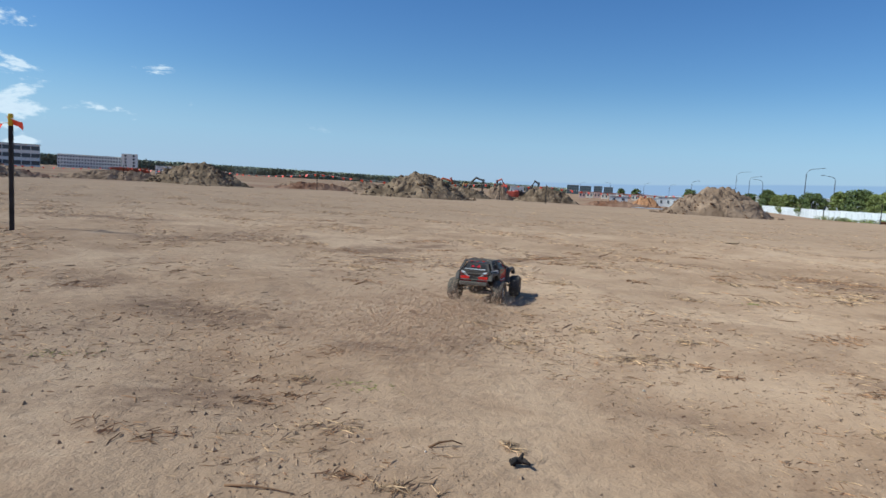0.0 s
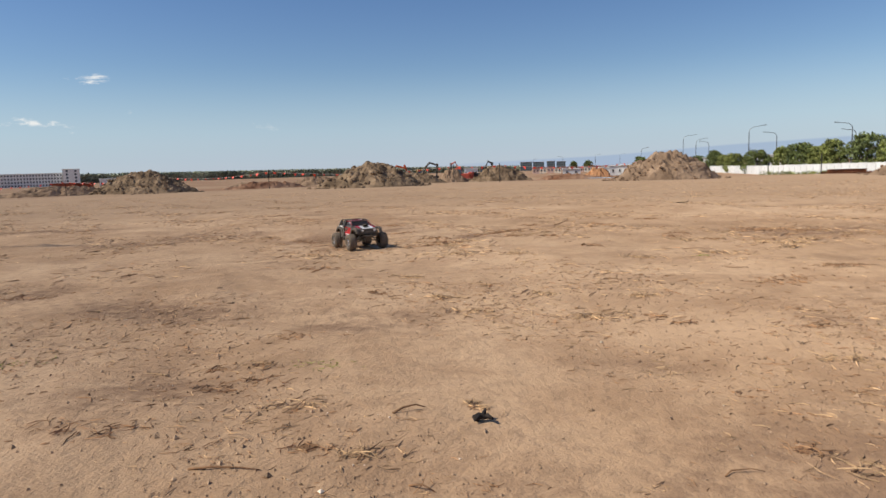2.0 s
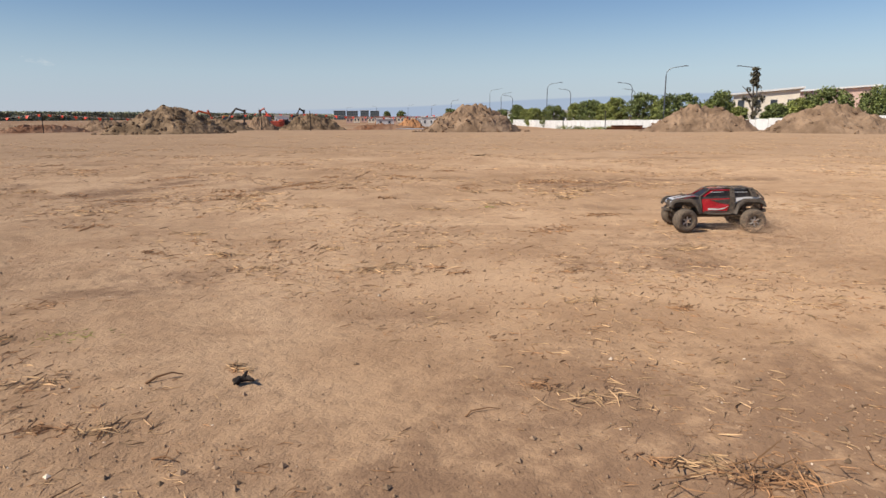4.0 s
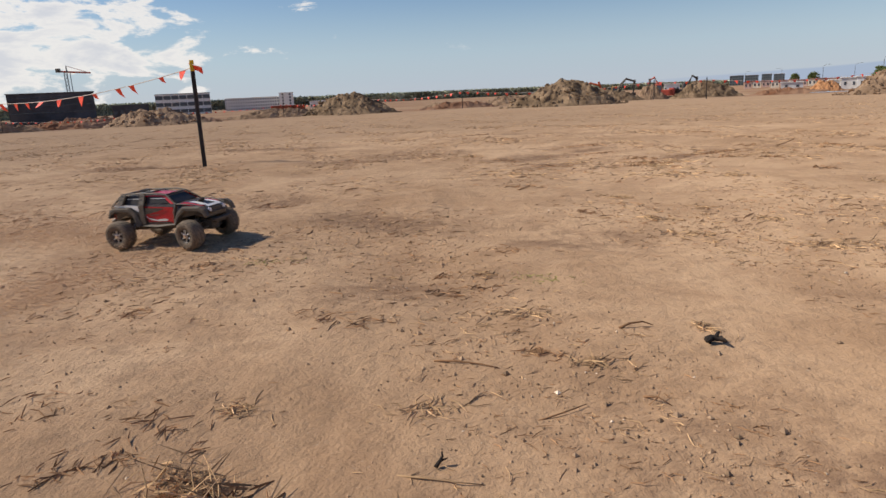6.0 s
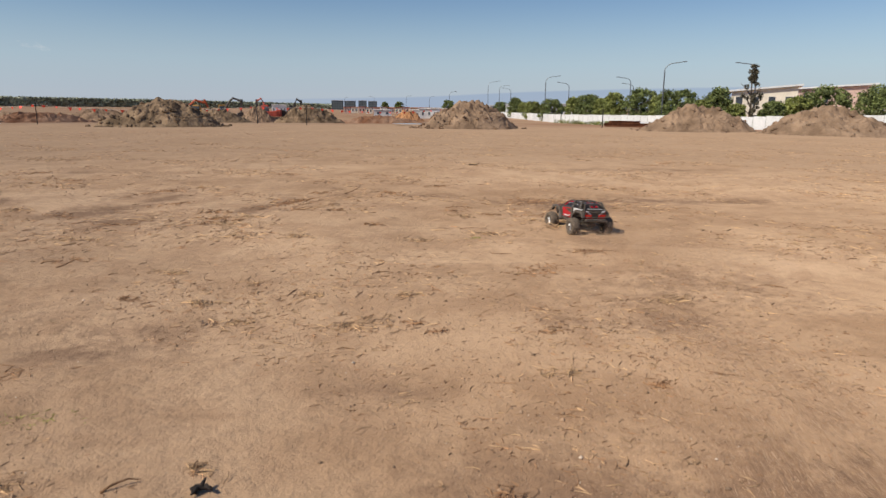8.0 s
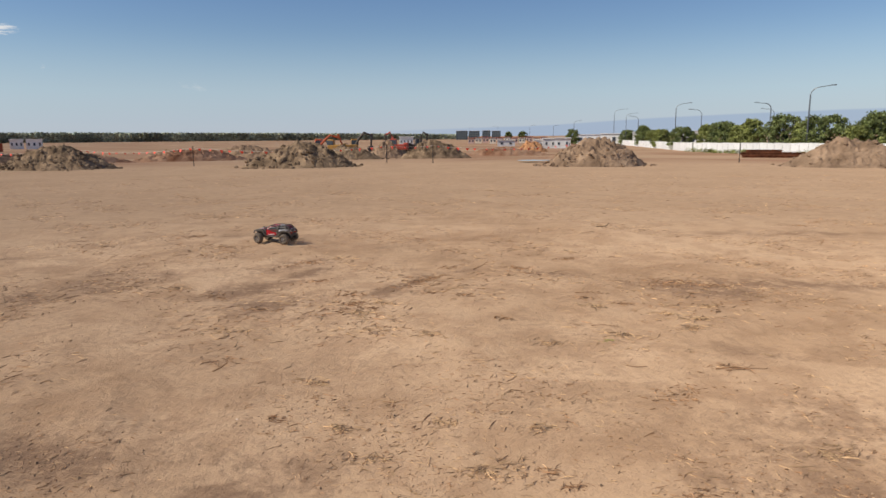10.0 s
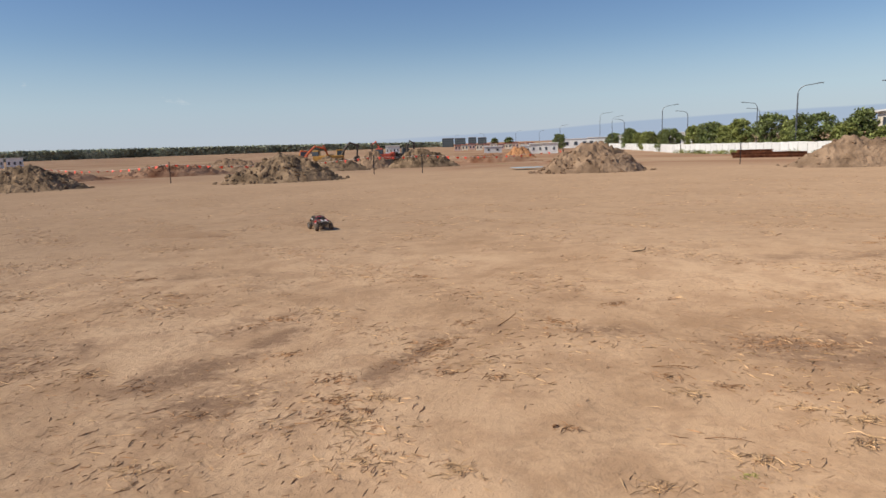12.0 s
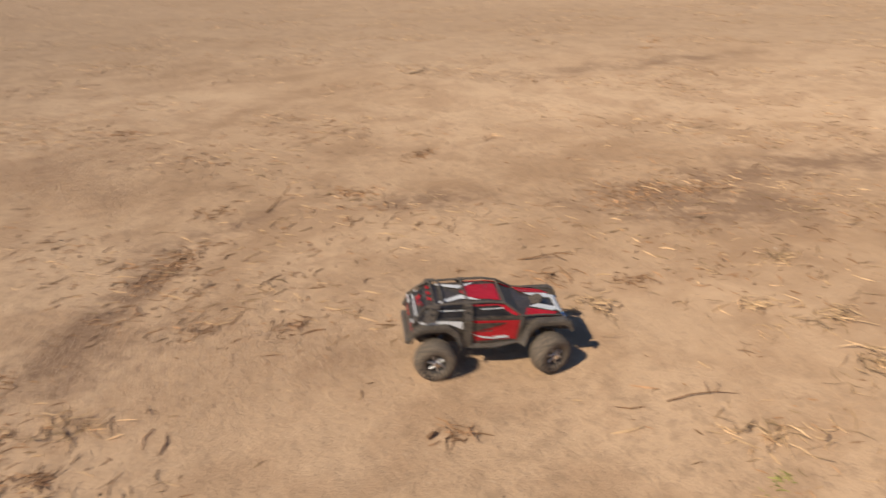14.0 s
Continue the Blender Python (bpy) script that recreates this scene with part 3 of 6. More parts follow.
def slab(bm, pts, t, n):
    """A thin plate on the given outline, raised by t along n."""
    n = Vector(n).normalized() * t
    a = [bm.verts.new(Vector(p)) for p in pts]
    b = [bm.verts.new(Vector(p) + n) for p in pts]
    k = len(pts)
    bm.faces.new(a[::-1])
    bm.faces.new(b)
    for i in range(k):
        bm.faces.new((a[i], a[(i + 1) % k], b[(i + 1) % k], b[i]))
    return bm


def flare(bm, outer, inner, y_in, y_out):
    """A bent band between two polylines in x, z, with its outer lip turned in."""
    rows = []
    for (xo, zo), (xi, zi) in zip(outer, inner):
        rows.append([bm.verts.new(p) for p in ((xo, y_in, zo), (xo, y_out * 0.97, zo), ((xo + xi) / 2, y_out, (zo + zi) / 2 + 0.003), (xi, y_out, zi), (xi, y_in, zi))])
    for A, B in zip(rows, rows[1:]):
        for k in range(5):
            bm.faces.new((A[k], A[(k + 1) % 5], B[(k + 1) % 5], B[k]))
    bm.faces.new(rows[0][::-1])
    bm.faces.new(rows[-1])


def build_truck():
    t = empty("toy_truck")
    tagged(t, "red and black remote-control monster truck with grey roll cage", "toy truck")

    def sec(x, zb, zm, zt, hb, hm, ht):
        return [(x, -hb, zb), (x, -hm, zm), (x, -ht, zt), (x, 0, zt + 0.004), (x, ht, zt), (x, hm, zm), (x, hb, zb)]

    # lower body: nose to tail, its sills lifted over the wheels
    bm = bmesh.new()
    loft(bm, [sec(0.222, 0.128, 0.146, 0.158, 0.058, 0.066, 0.056), sec(0.212, 0.120, 0.150, 0.176, 0.078, 0.084, 0.068), sec(0.168, 0.142, 0.165, 0.192, 0.086, 0.092, 0.074), sec(0.108, 0.128, 0.165, 0.200, 0.088, 0.095, 0.080),
              sec(0.086, 0.086, 0.150, 0.204, 0.086, 0.096, 0.086), sec(-0.085, 0.086, 0.150, 0.206, 0.086, 0.097, 0.088), sec(-0.108, 0.126, 0.165, 0.206, 0.088, 0.097, 0.088), sec(-0.170, 0.142, 0.168, 0.205, 0.088, 0.096, 0.088),
              sec(-0.214, 0.118, 0.160, 0.202, 0.084, 0.093, 0.084), sec(-0.226, 0.120, 0.158, 0.194, 0.076, 0.086, 0.078)])
    part("body", bm, M_BLACK, t, "gloss black moulded body shell")
    # cabin
    bm = bmesh.new()
    loft(bm, [[(0.082, -0.080, 0.203), (0.082, 0.080, 0.203), (0.030, 0.062, 0.248), (0.030, -0.062, 0.248)], [(0.010, -0.086, 0.203), (0.010, 0.086, 0.203), (-0.005, 0.067, 0.256), (-0.005, -0.067, 0.256)],
              [(-0.175, -0.086, 0.203), (-0.175, 0.086, 0.203), (-0.165, 0.067, 0.254), (-0.165, -0.067, 0.254)], [(-0.218, -0.080, 0.198), (-0.218, 0.080, 0.198), (-0.186, 0.062, 0.246), (-0.186, -0.062, 0.246)]])
    cabin = part("cabin", bm, M_BLACK, t, "black cabin with raked screen")
    bm = bmesh.new()
    slab(bm, [(0.0785, -0.068, 0.2085), (0.0785, 0.068, 0.2085), (0.037, 0.055, 0.2445), (0.037, -0.055, 0.2445)], 0.0022, (0.66, 0, 0.75))
    part("windscreen", bm, M_GLASSDARK, cabin, "dark tinted windscreen")
    bm = bmesh.new()
    slab(bm, [(-0.2145, -0.066, 0.2065), (-0.2145, 0.066, 0.2065), (-0.190, 0.054, 0.2415), (-0.190, -0.054, 0.2415)], 0.0025, (-0.83, 0, 0.55))
    part("rear_window", bm, M_GLASSDARK, cabin, "dark tinted rear window")
    for s in (-1, 1):
        for xa, xb, xc, xd in ((0.052, 0.016, -0.066, -0.066), (-0.078, -0.078, -0.158, -0.172)):
            bm = bmesh.new()
            slab(bm, [(xa, s * 0.0835, 0.2105), (xb, s * 0.0705, 0.2465), (xc, s * 0.0705, 0.2465), (xd, s * 0.0835, 0.2105)], 0.0025, (0, s, 0.36))
            part("side_window", bm, M_GLASSDARK, cabin, "dark tinted side window")
    # painted panels, a hair proud of the shell
    bm = bmesh.new()
    slab(bm, [(0.026, -0.050, 0.2515), (0.026, 0.050, 0.2515), (-0.055, 0.040, 0.2585), (-0.085, 0.0, 0.2595), (-0.055, -0.040, 0.2585)], 0.002, (0, 0, 1))
    part("roof_panel", bm, M_RED, cabin, "red roof panel")
    for s in (-1, 1):
        bm = bmesh.new()
        slab(bm, [(-0.035, s * 0.052, 0.2585), (-0.085, s * 0.020, 0.2600), (-0.150, s * 0.050, 0.2575), (-0.150, s * 0.060, 0.2560), (-0.085, s * 0.040, 0.2590)], 0.0025, (0, 0, 1))
        part("roof_stripe", bm, M_WHITE, cabin, "white roof stripe")
        bm = bmesh.new()
        slab(bm, [(0.078, s * 0.0955, 0.190), (0.070, s * 0.0960, 0.100), (-0.045, s * 0.0965, 0.096), (-0.060, s * 0.0970, 0.150), (-0.066, s * 0.0925, 0.196)], 0.0022, (0, s, 0.15))
        door = part("door_panel", bm, M_RED, t, "red door panel")
        bm = bmesh.new()
        slab(bm, [(0.012, s * 0.0990, 0.118), (0.010, s * 0.0990, 0.112), (-0.030, s * 0.0992, 0.120), (-0.062, s * 0.0998, 0.146), (-0.040, s * 0.0996, 0.132)], 0.0016, (0, s, 0))
        part("door_stripe", bm, M_WHITE, door, "white slash across the door")
        bm = bmesh.new()
        slab(bm, [(0.046, s * 0.0992, 0.126), (0.046, s * 0.0992, 0.115), (0.004, s * 0.0994, 0.115), (0.004, s * 0.0994, 0.126)], 0.0016, (0, s, 0))
        part("name_bar", bm, M_WHITE, door, "plain white name bar")
        bm = bmesh.new()
        slab(bm, [(0.066, s * 0.0990, 0.108), (0.064, s * 0.0990, 0.101), (-0.044, s * 0.0992, 0.099), (-0.046, s * 0.0994, 0.108)], 0.0012, (0, s, 0))
        part("sill_shade", bm, M_BLACK, door, "black lower door graphic")
        bm = bmesh.new()
        slab(bm, [(0.020, s * 0.0722, 0.2460), (0.014, s * 0.0705, 0.2525), (-0.064, s * 0.0705, 0.2535), (-0.064, s * 0.0722, 0.2480)], 0.0028, (0, s, 0.36))
        part("window_trim", bm, M_RED, cabin, "red strip over the side window")
        for xw in (0.0, -0.118):
            bm = bmesh.new()
            slab(bm, [(xw + 0.034, s * 0.0765, 0.2345), (xw + 0.034, s * 0.0757, 0.2370), (xw - 0.034, s * 0.0757, 0.2370), (xw - 0.034, s * 0.0765, 0.2345)], 0.0034, (0, s, 0.36))
            part("window_line", bm, M_WHITE, cabin, "thin white line on the side window")
        bm = bmesh.new()
        slab(bm, [(-0.064, s * 0.0985, 0.190), (-0.062, s * 0.0992, 0.150), (-0.005, s * 0.0990, 0.166), (0.040, s * 0.0985, 0.184)], 0.0012, (0, s, 0.15))
        part("door_shade", bm, M_BLACK, door, "black upper door graphic")
        bm = bmesh.new()
        slab(bm, [(-0.088, s * 0.0985, 0.166), (-0.088, s * 0.0975, 0.200), (-0.150, s * 0.0955, 0.206), (-0.212, s * 0.0935, 0.204), (-0.200, s * 0.0945, 0.194), (-0.130, s * 0.0965, 0.194), (-0.106, s * 0.0985, 0.180)], 0.003, (0, s, 0.1))
        part("quarter_stripe", bm, M_WHITE, t, "white stripe over the rear arch")
        # arch flares
        for cx in (0.1675, -0.1675):
            bm = bmesh.new()
            e = 1 if cx > 0 else -1
            outer = [(cx + e * k * 0.076, 0.088 + z) for k, z in ((0.98, 0.050), (0.82, 0.088), (0.56, 0.104), (-0.52, 0.104), (-0.90, 0.070), (-1.22, 0.004))]
            inner = [(cx + e * k * 0.076, 0.088 + z) for k, z in ((0.84, 0.046), (0.70, 0.070), (0.46, 0.082), (-0.42, 0.082), (-0.76, 0.052), (-1.02, 0.000))]
            flare(bm, outer, inner, s * 0.090, s * 0.113)
            part("wheel_arch", bm, M_CAGE, t, "dusty grey plastic arch flare")
        bm = bmesh.new()
        slab(bm, [(0.084, s * 0.0815, 0.206), (0.062, s * 0.0845, 0.206), (0.012, s * 0.0700, 0.251), (0.030, s * 0.0655, 0.250)], 0.0030, (0.2, s, 0.36))
        part("pillar_panel", bm, M_RED, cabin, "red windscreen pillar panel")
        bm = bmesh.new()
        slab(bm, [(0.200, s * 0.058, 0.186), (0.175, s * 0.082, 0.188), (0.095, s * 0.086, 0.202), (0.110, s * 0.050, 0.206)], 0.0025, (0.1, 0, 1))
        part("bonnet_panel", bm, M_RED, t, "red bonnet side panel")
        bm = bmesh.new()
        slab(bm, [(0.205, s * 0.030, 0.1855), (0.190, s * 0.052, 0.190), (0.120, s * 0.040, 0.2065), (0.150, s * 0.022, 0.201)], 0.003, (0.1, 0, 1))
        part("bonnet_stripe", bm, M_WHITE, t, "white bonnet flash")
        bm = bmesh.new()
        slab(bm, [(-0.2268, s * 0.022, 0.158), (-0.2268, s * 0.046, 0.172), (-0.2262, s * 0.056, 0.192), (-0.2255, s * 0.082, 0.198), (-0.2258, s * 0.072, 0.184), (-0.2268, s * 0.050, 0.168)], 0.004, (-1, 0, 0))
        part("tail_flash", bm, M_WHITE, t, "white angled tail flash")
        bm = bmesh.new()
        box(bm, (-0.2285, s * 0.056, 0.150), (0.006, 0.056, 0.024), 0.002)
        part("tail_light", bm, M_TAIL, t, "red tail light")
        bm = bmesh.new()
        tube(bm, [(0.205, s * 0.052, 0.163), (0.222, s * 0.052, 0.163)], 0.013, 12)
        lamp = part("headlight", bm, M_CHROME, t, "round chrome headlight")
        bm = bmesh.new()
        tube(bm, [(0.2222, s * 0.052, 0.163), (0.225, s * 0.052, 0.163)], 0.0105, 12, 0.008)
        part("lens", bm, M_LENS, lamp, "clear headlight lens")
    for sgn in (-1, 1):
        bm = bmesh.new()
        slab(bm, [(-0.2275, sgn * 0.014, 0.126), (-0.2275, sgn * 0.080, 0.126), (-0.2275, sgn * 0.082, 0.140), (-0.2275, sgn * 0.028, 0.140)], 0.003, (-1, 0, 0))
        part("tail_panel", bm, M_RED, t, "red lower tail panel")
        bm = bmesh.new()
        slab(bm, [(-0.2268, sgn * 0.062, 0.172), (-0.2268, sgn * 0.082, 0.172), (-0.2262, sgn * 0.084, 0.190)], 0.004, (-1, 0, 0))
        part("tail_corner", bm, M_RED, t, "red tail corner panel")
        bm = bmesh.new()
        slab(bm, [(-0.207, sgn * 0.006, 0.2215), (-0.2045, sgn * 0.034, 0.2235), (-0.196, sgn * 0.034, 0.2360), (-0.196, sgn * 0.014, 0.2360)], 0.0038, (-0.83, 0, 0.55))
        part("rear_decal", bm, M_RED, cabin, "red decal on the rear window")
    bm = bmesh.new()
    slab(bm, [(-0.2145, -0.064, 0.2070), (-0.2145, 0.064, 0.2070), (-0.212, 0.063, 0.2105), (-0.212, -0.063, 0.2105)], 0.004, (-0.83, 0, 0.55))
    part("rear_line", bm, M_WHITE, cabin, "white line under the rear window")
    bm = bmesh.new()
    slab(bm, [(0.214, -0.050, 0.1800), (0.214, 0.050, 0.1800), (0.200, 0.046, 0.1880), (0.200, -0.046, 0.1880)], 0.003, (0.5, 0, 0.86))
    part("nose_stripe", bm, M_WHITE, t, "white band across the nose")
    bm = bmesh.new()
    tube(bm, [(0.148, 0, 0.203), (0.143, 0, 0.210)], 0.024, 16)
    part("bonnet_scoop", bm, M_CHASSIS, t, "black round bonnet scoop")
    bm = bmesh.new()
    box(bm, (0.221, 0, 0.163), (0.006, 0.074, 0.022), 0.002)
    part("grille", bm, M_CHASSIS, t, "black slatted grille")
    # exoskeleton cage
    cage = part("roll_cage", bmesh.new(), None, t, "dusty grey exoskeleton roll cage")
    for s in (-1, 1):
        for name, pts, r in (
            ("cage_bar", [(0.088, s * 0.090, 0.205), (0.034, s * 0.072, 0.256), (-0.01, s * 0.074, 0.2655), (-0.165, s * 0.074, 0.2635), (-0.196, s * 0.070, 0.246), (-0.228, s * 0.090, 0.196), (-0.230, s * 0.088, 0.135)], 0.0058),
            ("cage_bar", [(-0.070, s * 0.100, 0.094), (-0.070, s * 0.1015, 0.150), (-0.071, s * 0.095, 0.206), (-0.072, s * 0.074, 0.262)], 0.0075),
            ("cage_bar", [(0.088, s * 0.090, 0.205), (0.082, s * 0.1005, 0.165), (0.078, s * 0.099, 0.096)], 0.0050),
            ("cage_bar", [(0.088, s * 0.090, 0.205), (0.150, s * 0.086, 0.202), (0.210, s * 0.074, 0.184), (0.228, s * 0.060, 0.150)], 0.0045),
            ("cage_bar", [(0.080, s * 0.099, 0.096), (0.0, s * 0.101, 0.090), (-0.072, s * 0.100, 0.094)], 0.0062),
            ("cage_bar", [(-0.165, s * 0.074, 0.2635), (-0.182, s * 0.092, 0.208)], 0.0070),
        ):
            bm = bmesh.new()
            tube(bm, pts, r * 0.8, 6)
            part(name, bm, M_CAGE, cage)
    for s in (-1, 1):
        for low, high in (((-0.060, -0.084), (-0.062, -0.082)), ((-0.168, -0.196), (-0.152, -0.176))):
            bm = bmesh.new()
            if low[0] > -0.1:
                slab(bm, [(low[0], s * 0.1005, 0.092), (low[1], s * 0.1005, 0.092), (low[1], s * 0.1000, 0.204), (low[0], s * 0.1000, 0.204)], 0.006, (0, s, 0))
            slab(bm, [(low[0], s * 0.0955, 0.203), (low[1], s * 0.0955, 0.203), (high[1], s * 0.0735, 0.266), (high[0], s * 0.0735, 0.266)], 0.008, (0, s, 0.36))
            part("pillar_plate", bm, M_CAGE, cage, "flat grey pillar plate with bolt holes")
            for f in (0.45, 0.75):
                c = Vector(((low[0] + low[1]) / 2 * (1 - f) + (high[0] + high[1]) / 2 * f, s * (0.0955 - 0.022 * f), 0.203 + 0.063 * f)) + Vector((0, s, 0.36)).normalized() * 0.0074
                bm = bmesh.new()
                tube(bm, [c, c + Vector((0, s, 0.36)).normalized() * 0.0014], 0.0052, 10)
                part("bolt_hole", bm, M_GLASSDARK, cage, "dark round hole")
    for pts in ([(0.034, -0.072, 0.256), (0.034, 0.072, 0.256)], [(-0.072, -0.074, 0.264), (-0.072, 0.074, 0.264)], [(-0.165, -0.074, 0.2635), (-0.165, 0.074, 0.2635)], [(-0.140, -0.072, 0.266), (-0.140, 0.072, 0.266)], [(-0.229, -0.089, 0.180), (-0.229, 0.089, 0.180)], [(-0.231, -0.088, 0.138), (-0.231, 0.088, 0.138)],
                [(0.228, -0.060, 0.150), (0.228, 0.060, 0.150)], [(-0.229, -0.040, 0.138), (-0.202, -0.030, 0.240)], [(-0.229, 0.040, 0.138), (-0.202, 0.030, 0.240)]):
        bm = bmesh.new()
        tube(bm, pts, 0.0040, 6)
        part("cage_bar", bm, M_CAGE, cage)
    # roof lamps
    for y in (-0.036, -0.012, 0.012, 0.036):
        bm = bmesh.new()
        box(bm, (0.033, y, 0.2560), (0.004, 0.009, 0.005), 0.001)
        part("roof_lamp", bm, M_LENS, t, "small white roof lamp")
    for y in (-0.035, 0, 0.035):
        bm = bmesh.new()
        box(bm, (-0.176, y, 0.262), (0.009, 0.014, 0.006), 0.0015)
        part("rear_roof_lamp", bm, M_TAIL, t, "red rear roof lamp")
    # bumpers, chassis, suspension
    bm = bmesh.new()
    box(bm, (0.236, 0, 0.108), (0.022, 0.120, 0.016), 0.004)
    box(bm, (0.222, 0, 0.094), (0.030, 0.070, 0.012), 0.003)
    part("front_bumper", bm, M_CHASSIS, t, "black plastic front bumper")
    bm = bmesh.new()
    box(bm, (-0.238, 0, 0.110), (0.020, 0.172, 0.028), 0.005)
    part("rear_bumper", bm, M_CAGE, t, "grey plastic rear bumper")
    bm = bmesh.new()
    box(bm, (0, 0, 0.085), (0.300, 0.085, 0.040), 0.008)
    box(bm, (0.165, 0, 0.085), (0.090, 0.050, 0.055), 0.008)
    box(bm, (-0.165, 0, 0.085), (0.090, 0.050, 0.055), 0.008)
    part("chassis", bm, M_CHASSIS, t, "black chassis tub with gearboxes")
    for cx in (0.1675, -0.1675):
        for s in (-1, 1):
            bm = bmesh.new()
            tube(bm, [(cx - 0.012, s * 0.022, 0.070), (cx, s * 0.098, 0.060)], 0.0050, 6)
            tube(bm, [(cx + 0.016, s * 0.022, 0.070), (cx, s * 0.098, 0.060)], 0.0050, 6)
            tube(bm, [(cx, s * 0.026, 0.096), (cx, s * 0.098, 0.074)], 0.0040, 6)
            part("suspension_arm", bm, M_CHASSIS, t, "black suspension arm")
            bm = bmesh.new()
            pts = []
            for k in range(61):
                f, a = k / 60, 2 * math.pi * 7 * k / 60
                c = Vector((cx - 0.022 * (1 if cx > 0 else -1), s * (0.075 - 0.040 * f), 0.068 + 0.062 * f))
                pts.append(c + Vector((math.cos(a) * 0.0085, math.sin(a) * 0.0085, 0)))
            tube(bm, pts, 0.0014, 4)
            tube(bm, [(cx - 0.022 * (1 if cx > 0 else -1), s * 0.078, 0.064), (cx - 0.022 * (1 if cx > 0 else -1), s * 0.033, 0.134)], 0.004, 6)
            part("shock_absorber", bm, M_SPRING, t, "coil spring shock absorber")
    wheels = []
    for cx in (0.1675, -0.1675):
        for s in (1, -1):
            wheels.append((truck_wheel(t, cx, s * 0.122, s), cx, s * 0.122, cx > 0))
    for ob in t.children_recursive:
        if ob.parent == t and ob.name.startswith("wheel") and not ob.name.startswith("wheel_arch"):
            continue
        if ob.type == "MESH" and ob.parent and not any(p.name.split(".")[0] == "wheel" for p in (ob, ob.parent, ob.parent.parent) if p):
            for v in ob.data.vertices:
                if v.co.z > 0.09:
                    v.co.z = 0.09 + (v.co.z - 0.09) * 0.735
                    v.co.y *= 0.90
    return t, wheels


truck, truck_wheels = build_truck()


# ---- puddle ----
def build_puddle():
    bm = bmesh.new()
    vs = []
    for k in range(28):
        a = 2 * math.pi * k / 28
        r = 1 + 0.25 * noise.noise(Vector((math.cos(a) * 2, math.sin(a) * 2, 3)))
        vs.append(bm.verts.new((0.95 * r * math.cos(a), 0.8 * r * math.sin(a), 0)))
    bm.faces.new(vs)
    ob = part("puddle", bm, M_WATER)
    x, y = 9.9, 36.5
    ob.matrix_world = pose(x, y, float(terrain(x, y)) + 0.11)
    tagged(ob, "shallow muddy puddle reflecting the sky", "puddle", kind="structure")


build_puddle()


# ---- stakes and bunting ----
def stake(x, y, h, w, top, label, lean=0.0):
    s = empty("marker_stake", pose(x, y, float(terrain(x, y)) - 0.02, 0, lean, 20))
    tagged(s, label, "stake", "marker stakes")
    bm = bmesh.new()
    box(bm, (0, 0, h * 0.45), (w, w, h * 0.9), w * 0.12)
    part("shaft", bm, M_STAKE, s)
    bm = bmesh.new()
    box(bm, (0, 0, h * 0.95), (w * 1.03, w * 1.03, h * 0.1), w * 0.12)
    part("tip", bm, M_STAKE_TOP if top else M_STAKE, s, "yellow painted tip" if top else "")
    return s


def bunting(a, b, flags, size, seed, label):
    """A string between two places with small hanging flags."""
    rng = random.Random(seed)
    a, b = Vector(a), Vector(b)
    sag = (b - a).length * 0.025

    def on(f):
        p = a.lerp(b, f)
        p.z -= sag * 4 * f * (1 - f)
        return p

    e = empty("bunting", Matrix.Translation(a))
    tagged(e, label, "bunting", "flag bunting")
    bm = bmesh.new()
    tube(bm, [on(i / 16) - a for i in range(17)], 0.004 if size < 0.13 else 0.006, 4)
    part("string", bm, M_STRING, e)
    d = (b - a).normalized()
    for i in range(flags):
        f = (i + 0.5 + rng.uniform(-0.2, 0.2)) / flags
        p = on(f) - a
        s = size * rng.uniform(0.8, 1.15)
        bm = bmesh.new()
        sw = d.cross(Vector((0, 0, 1))) * rng.uniform(-0.9, 0.9) * s
        mid = p + d * s * 0.1 - Vector((0, 0, s * rng.uniform(0.35, 0.6))) + sw * 0.5
        pts = [p - d * s * 0.5, p + d * s * 0.5, mid + d * s * 0.22, p - Vector((0, 0, s * rng.uniform(0.5, 0.95))) + sw, mid - d * s * 0.28]
        slab(bm, pts, 0.002, d.cross(Vector((0, 0, 1))))
        part("flag", bm, M_FLAG, e)
    return e


stake(-3.92, 4.93, 1.02, 0.034, True, "black wooden marker stake with a yellow tip")
bunting((-3.92, 4.93, 0.93), (-9.3, 6.9, 0.80), 14, 0.115, 3, "orange triangular flags on string tied to a stake")
bunting((-3.93, 4.92, 0.97), (-3.80, 4.90, 0.93), 2, 0.09, 8, "knotted orange flags at the stake's tip")
stake(-9.3, 6.9, 0.95, 0.042, True, "black wooden marker stake at the end of the bunting")
FENCE = [(-44.0, 38.0), (-33.0, 41.0), (-24.0, 43.5), (-16.8, 40.5), (-8.7, 35.8), (1.5, 35.7), (4.1, 36.3), (12.5, 38.0), (20.5, 33.2)]
for x, y in FENCE:
    stake(x, y, 1.10, 0.038, False, "thin dark stake carrying a line of bunting")
for k, (p, q) in enumerate(zip(FENCE[:-1], FENCE[1:-1])):
    n_flags = max(3, int(math.hypot(q[0] - p[0], q[1] - p[1]) / 0.56))
    bunting((p[0], p[1], float(terrain(*p)) + 0.98), (q[0], q[1], float(terrain(*q)) + 0.98), n_flags, 0.17, 20 + k, "line of small orange warning flags")


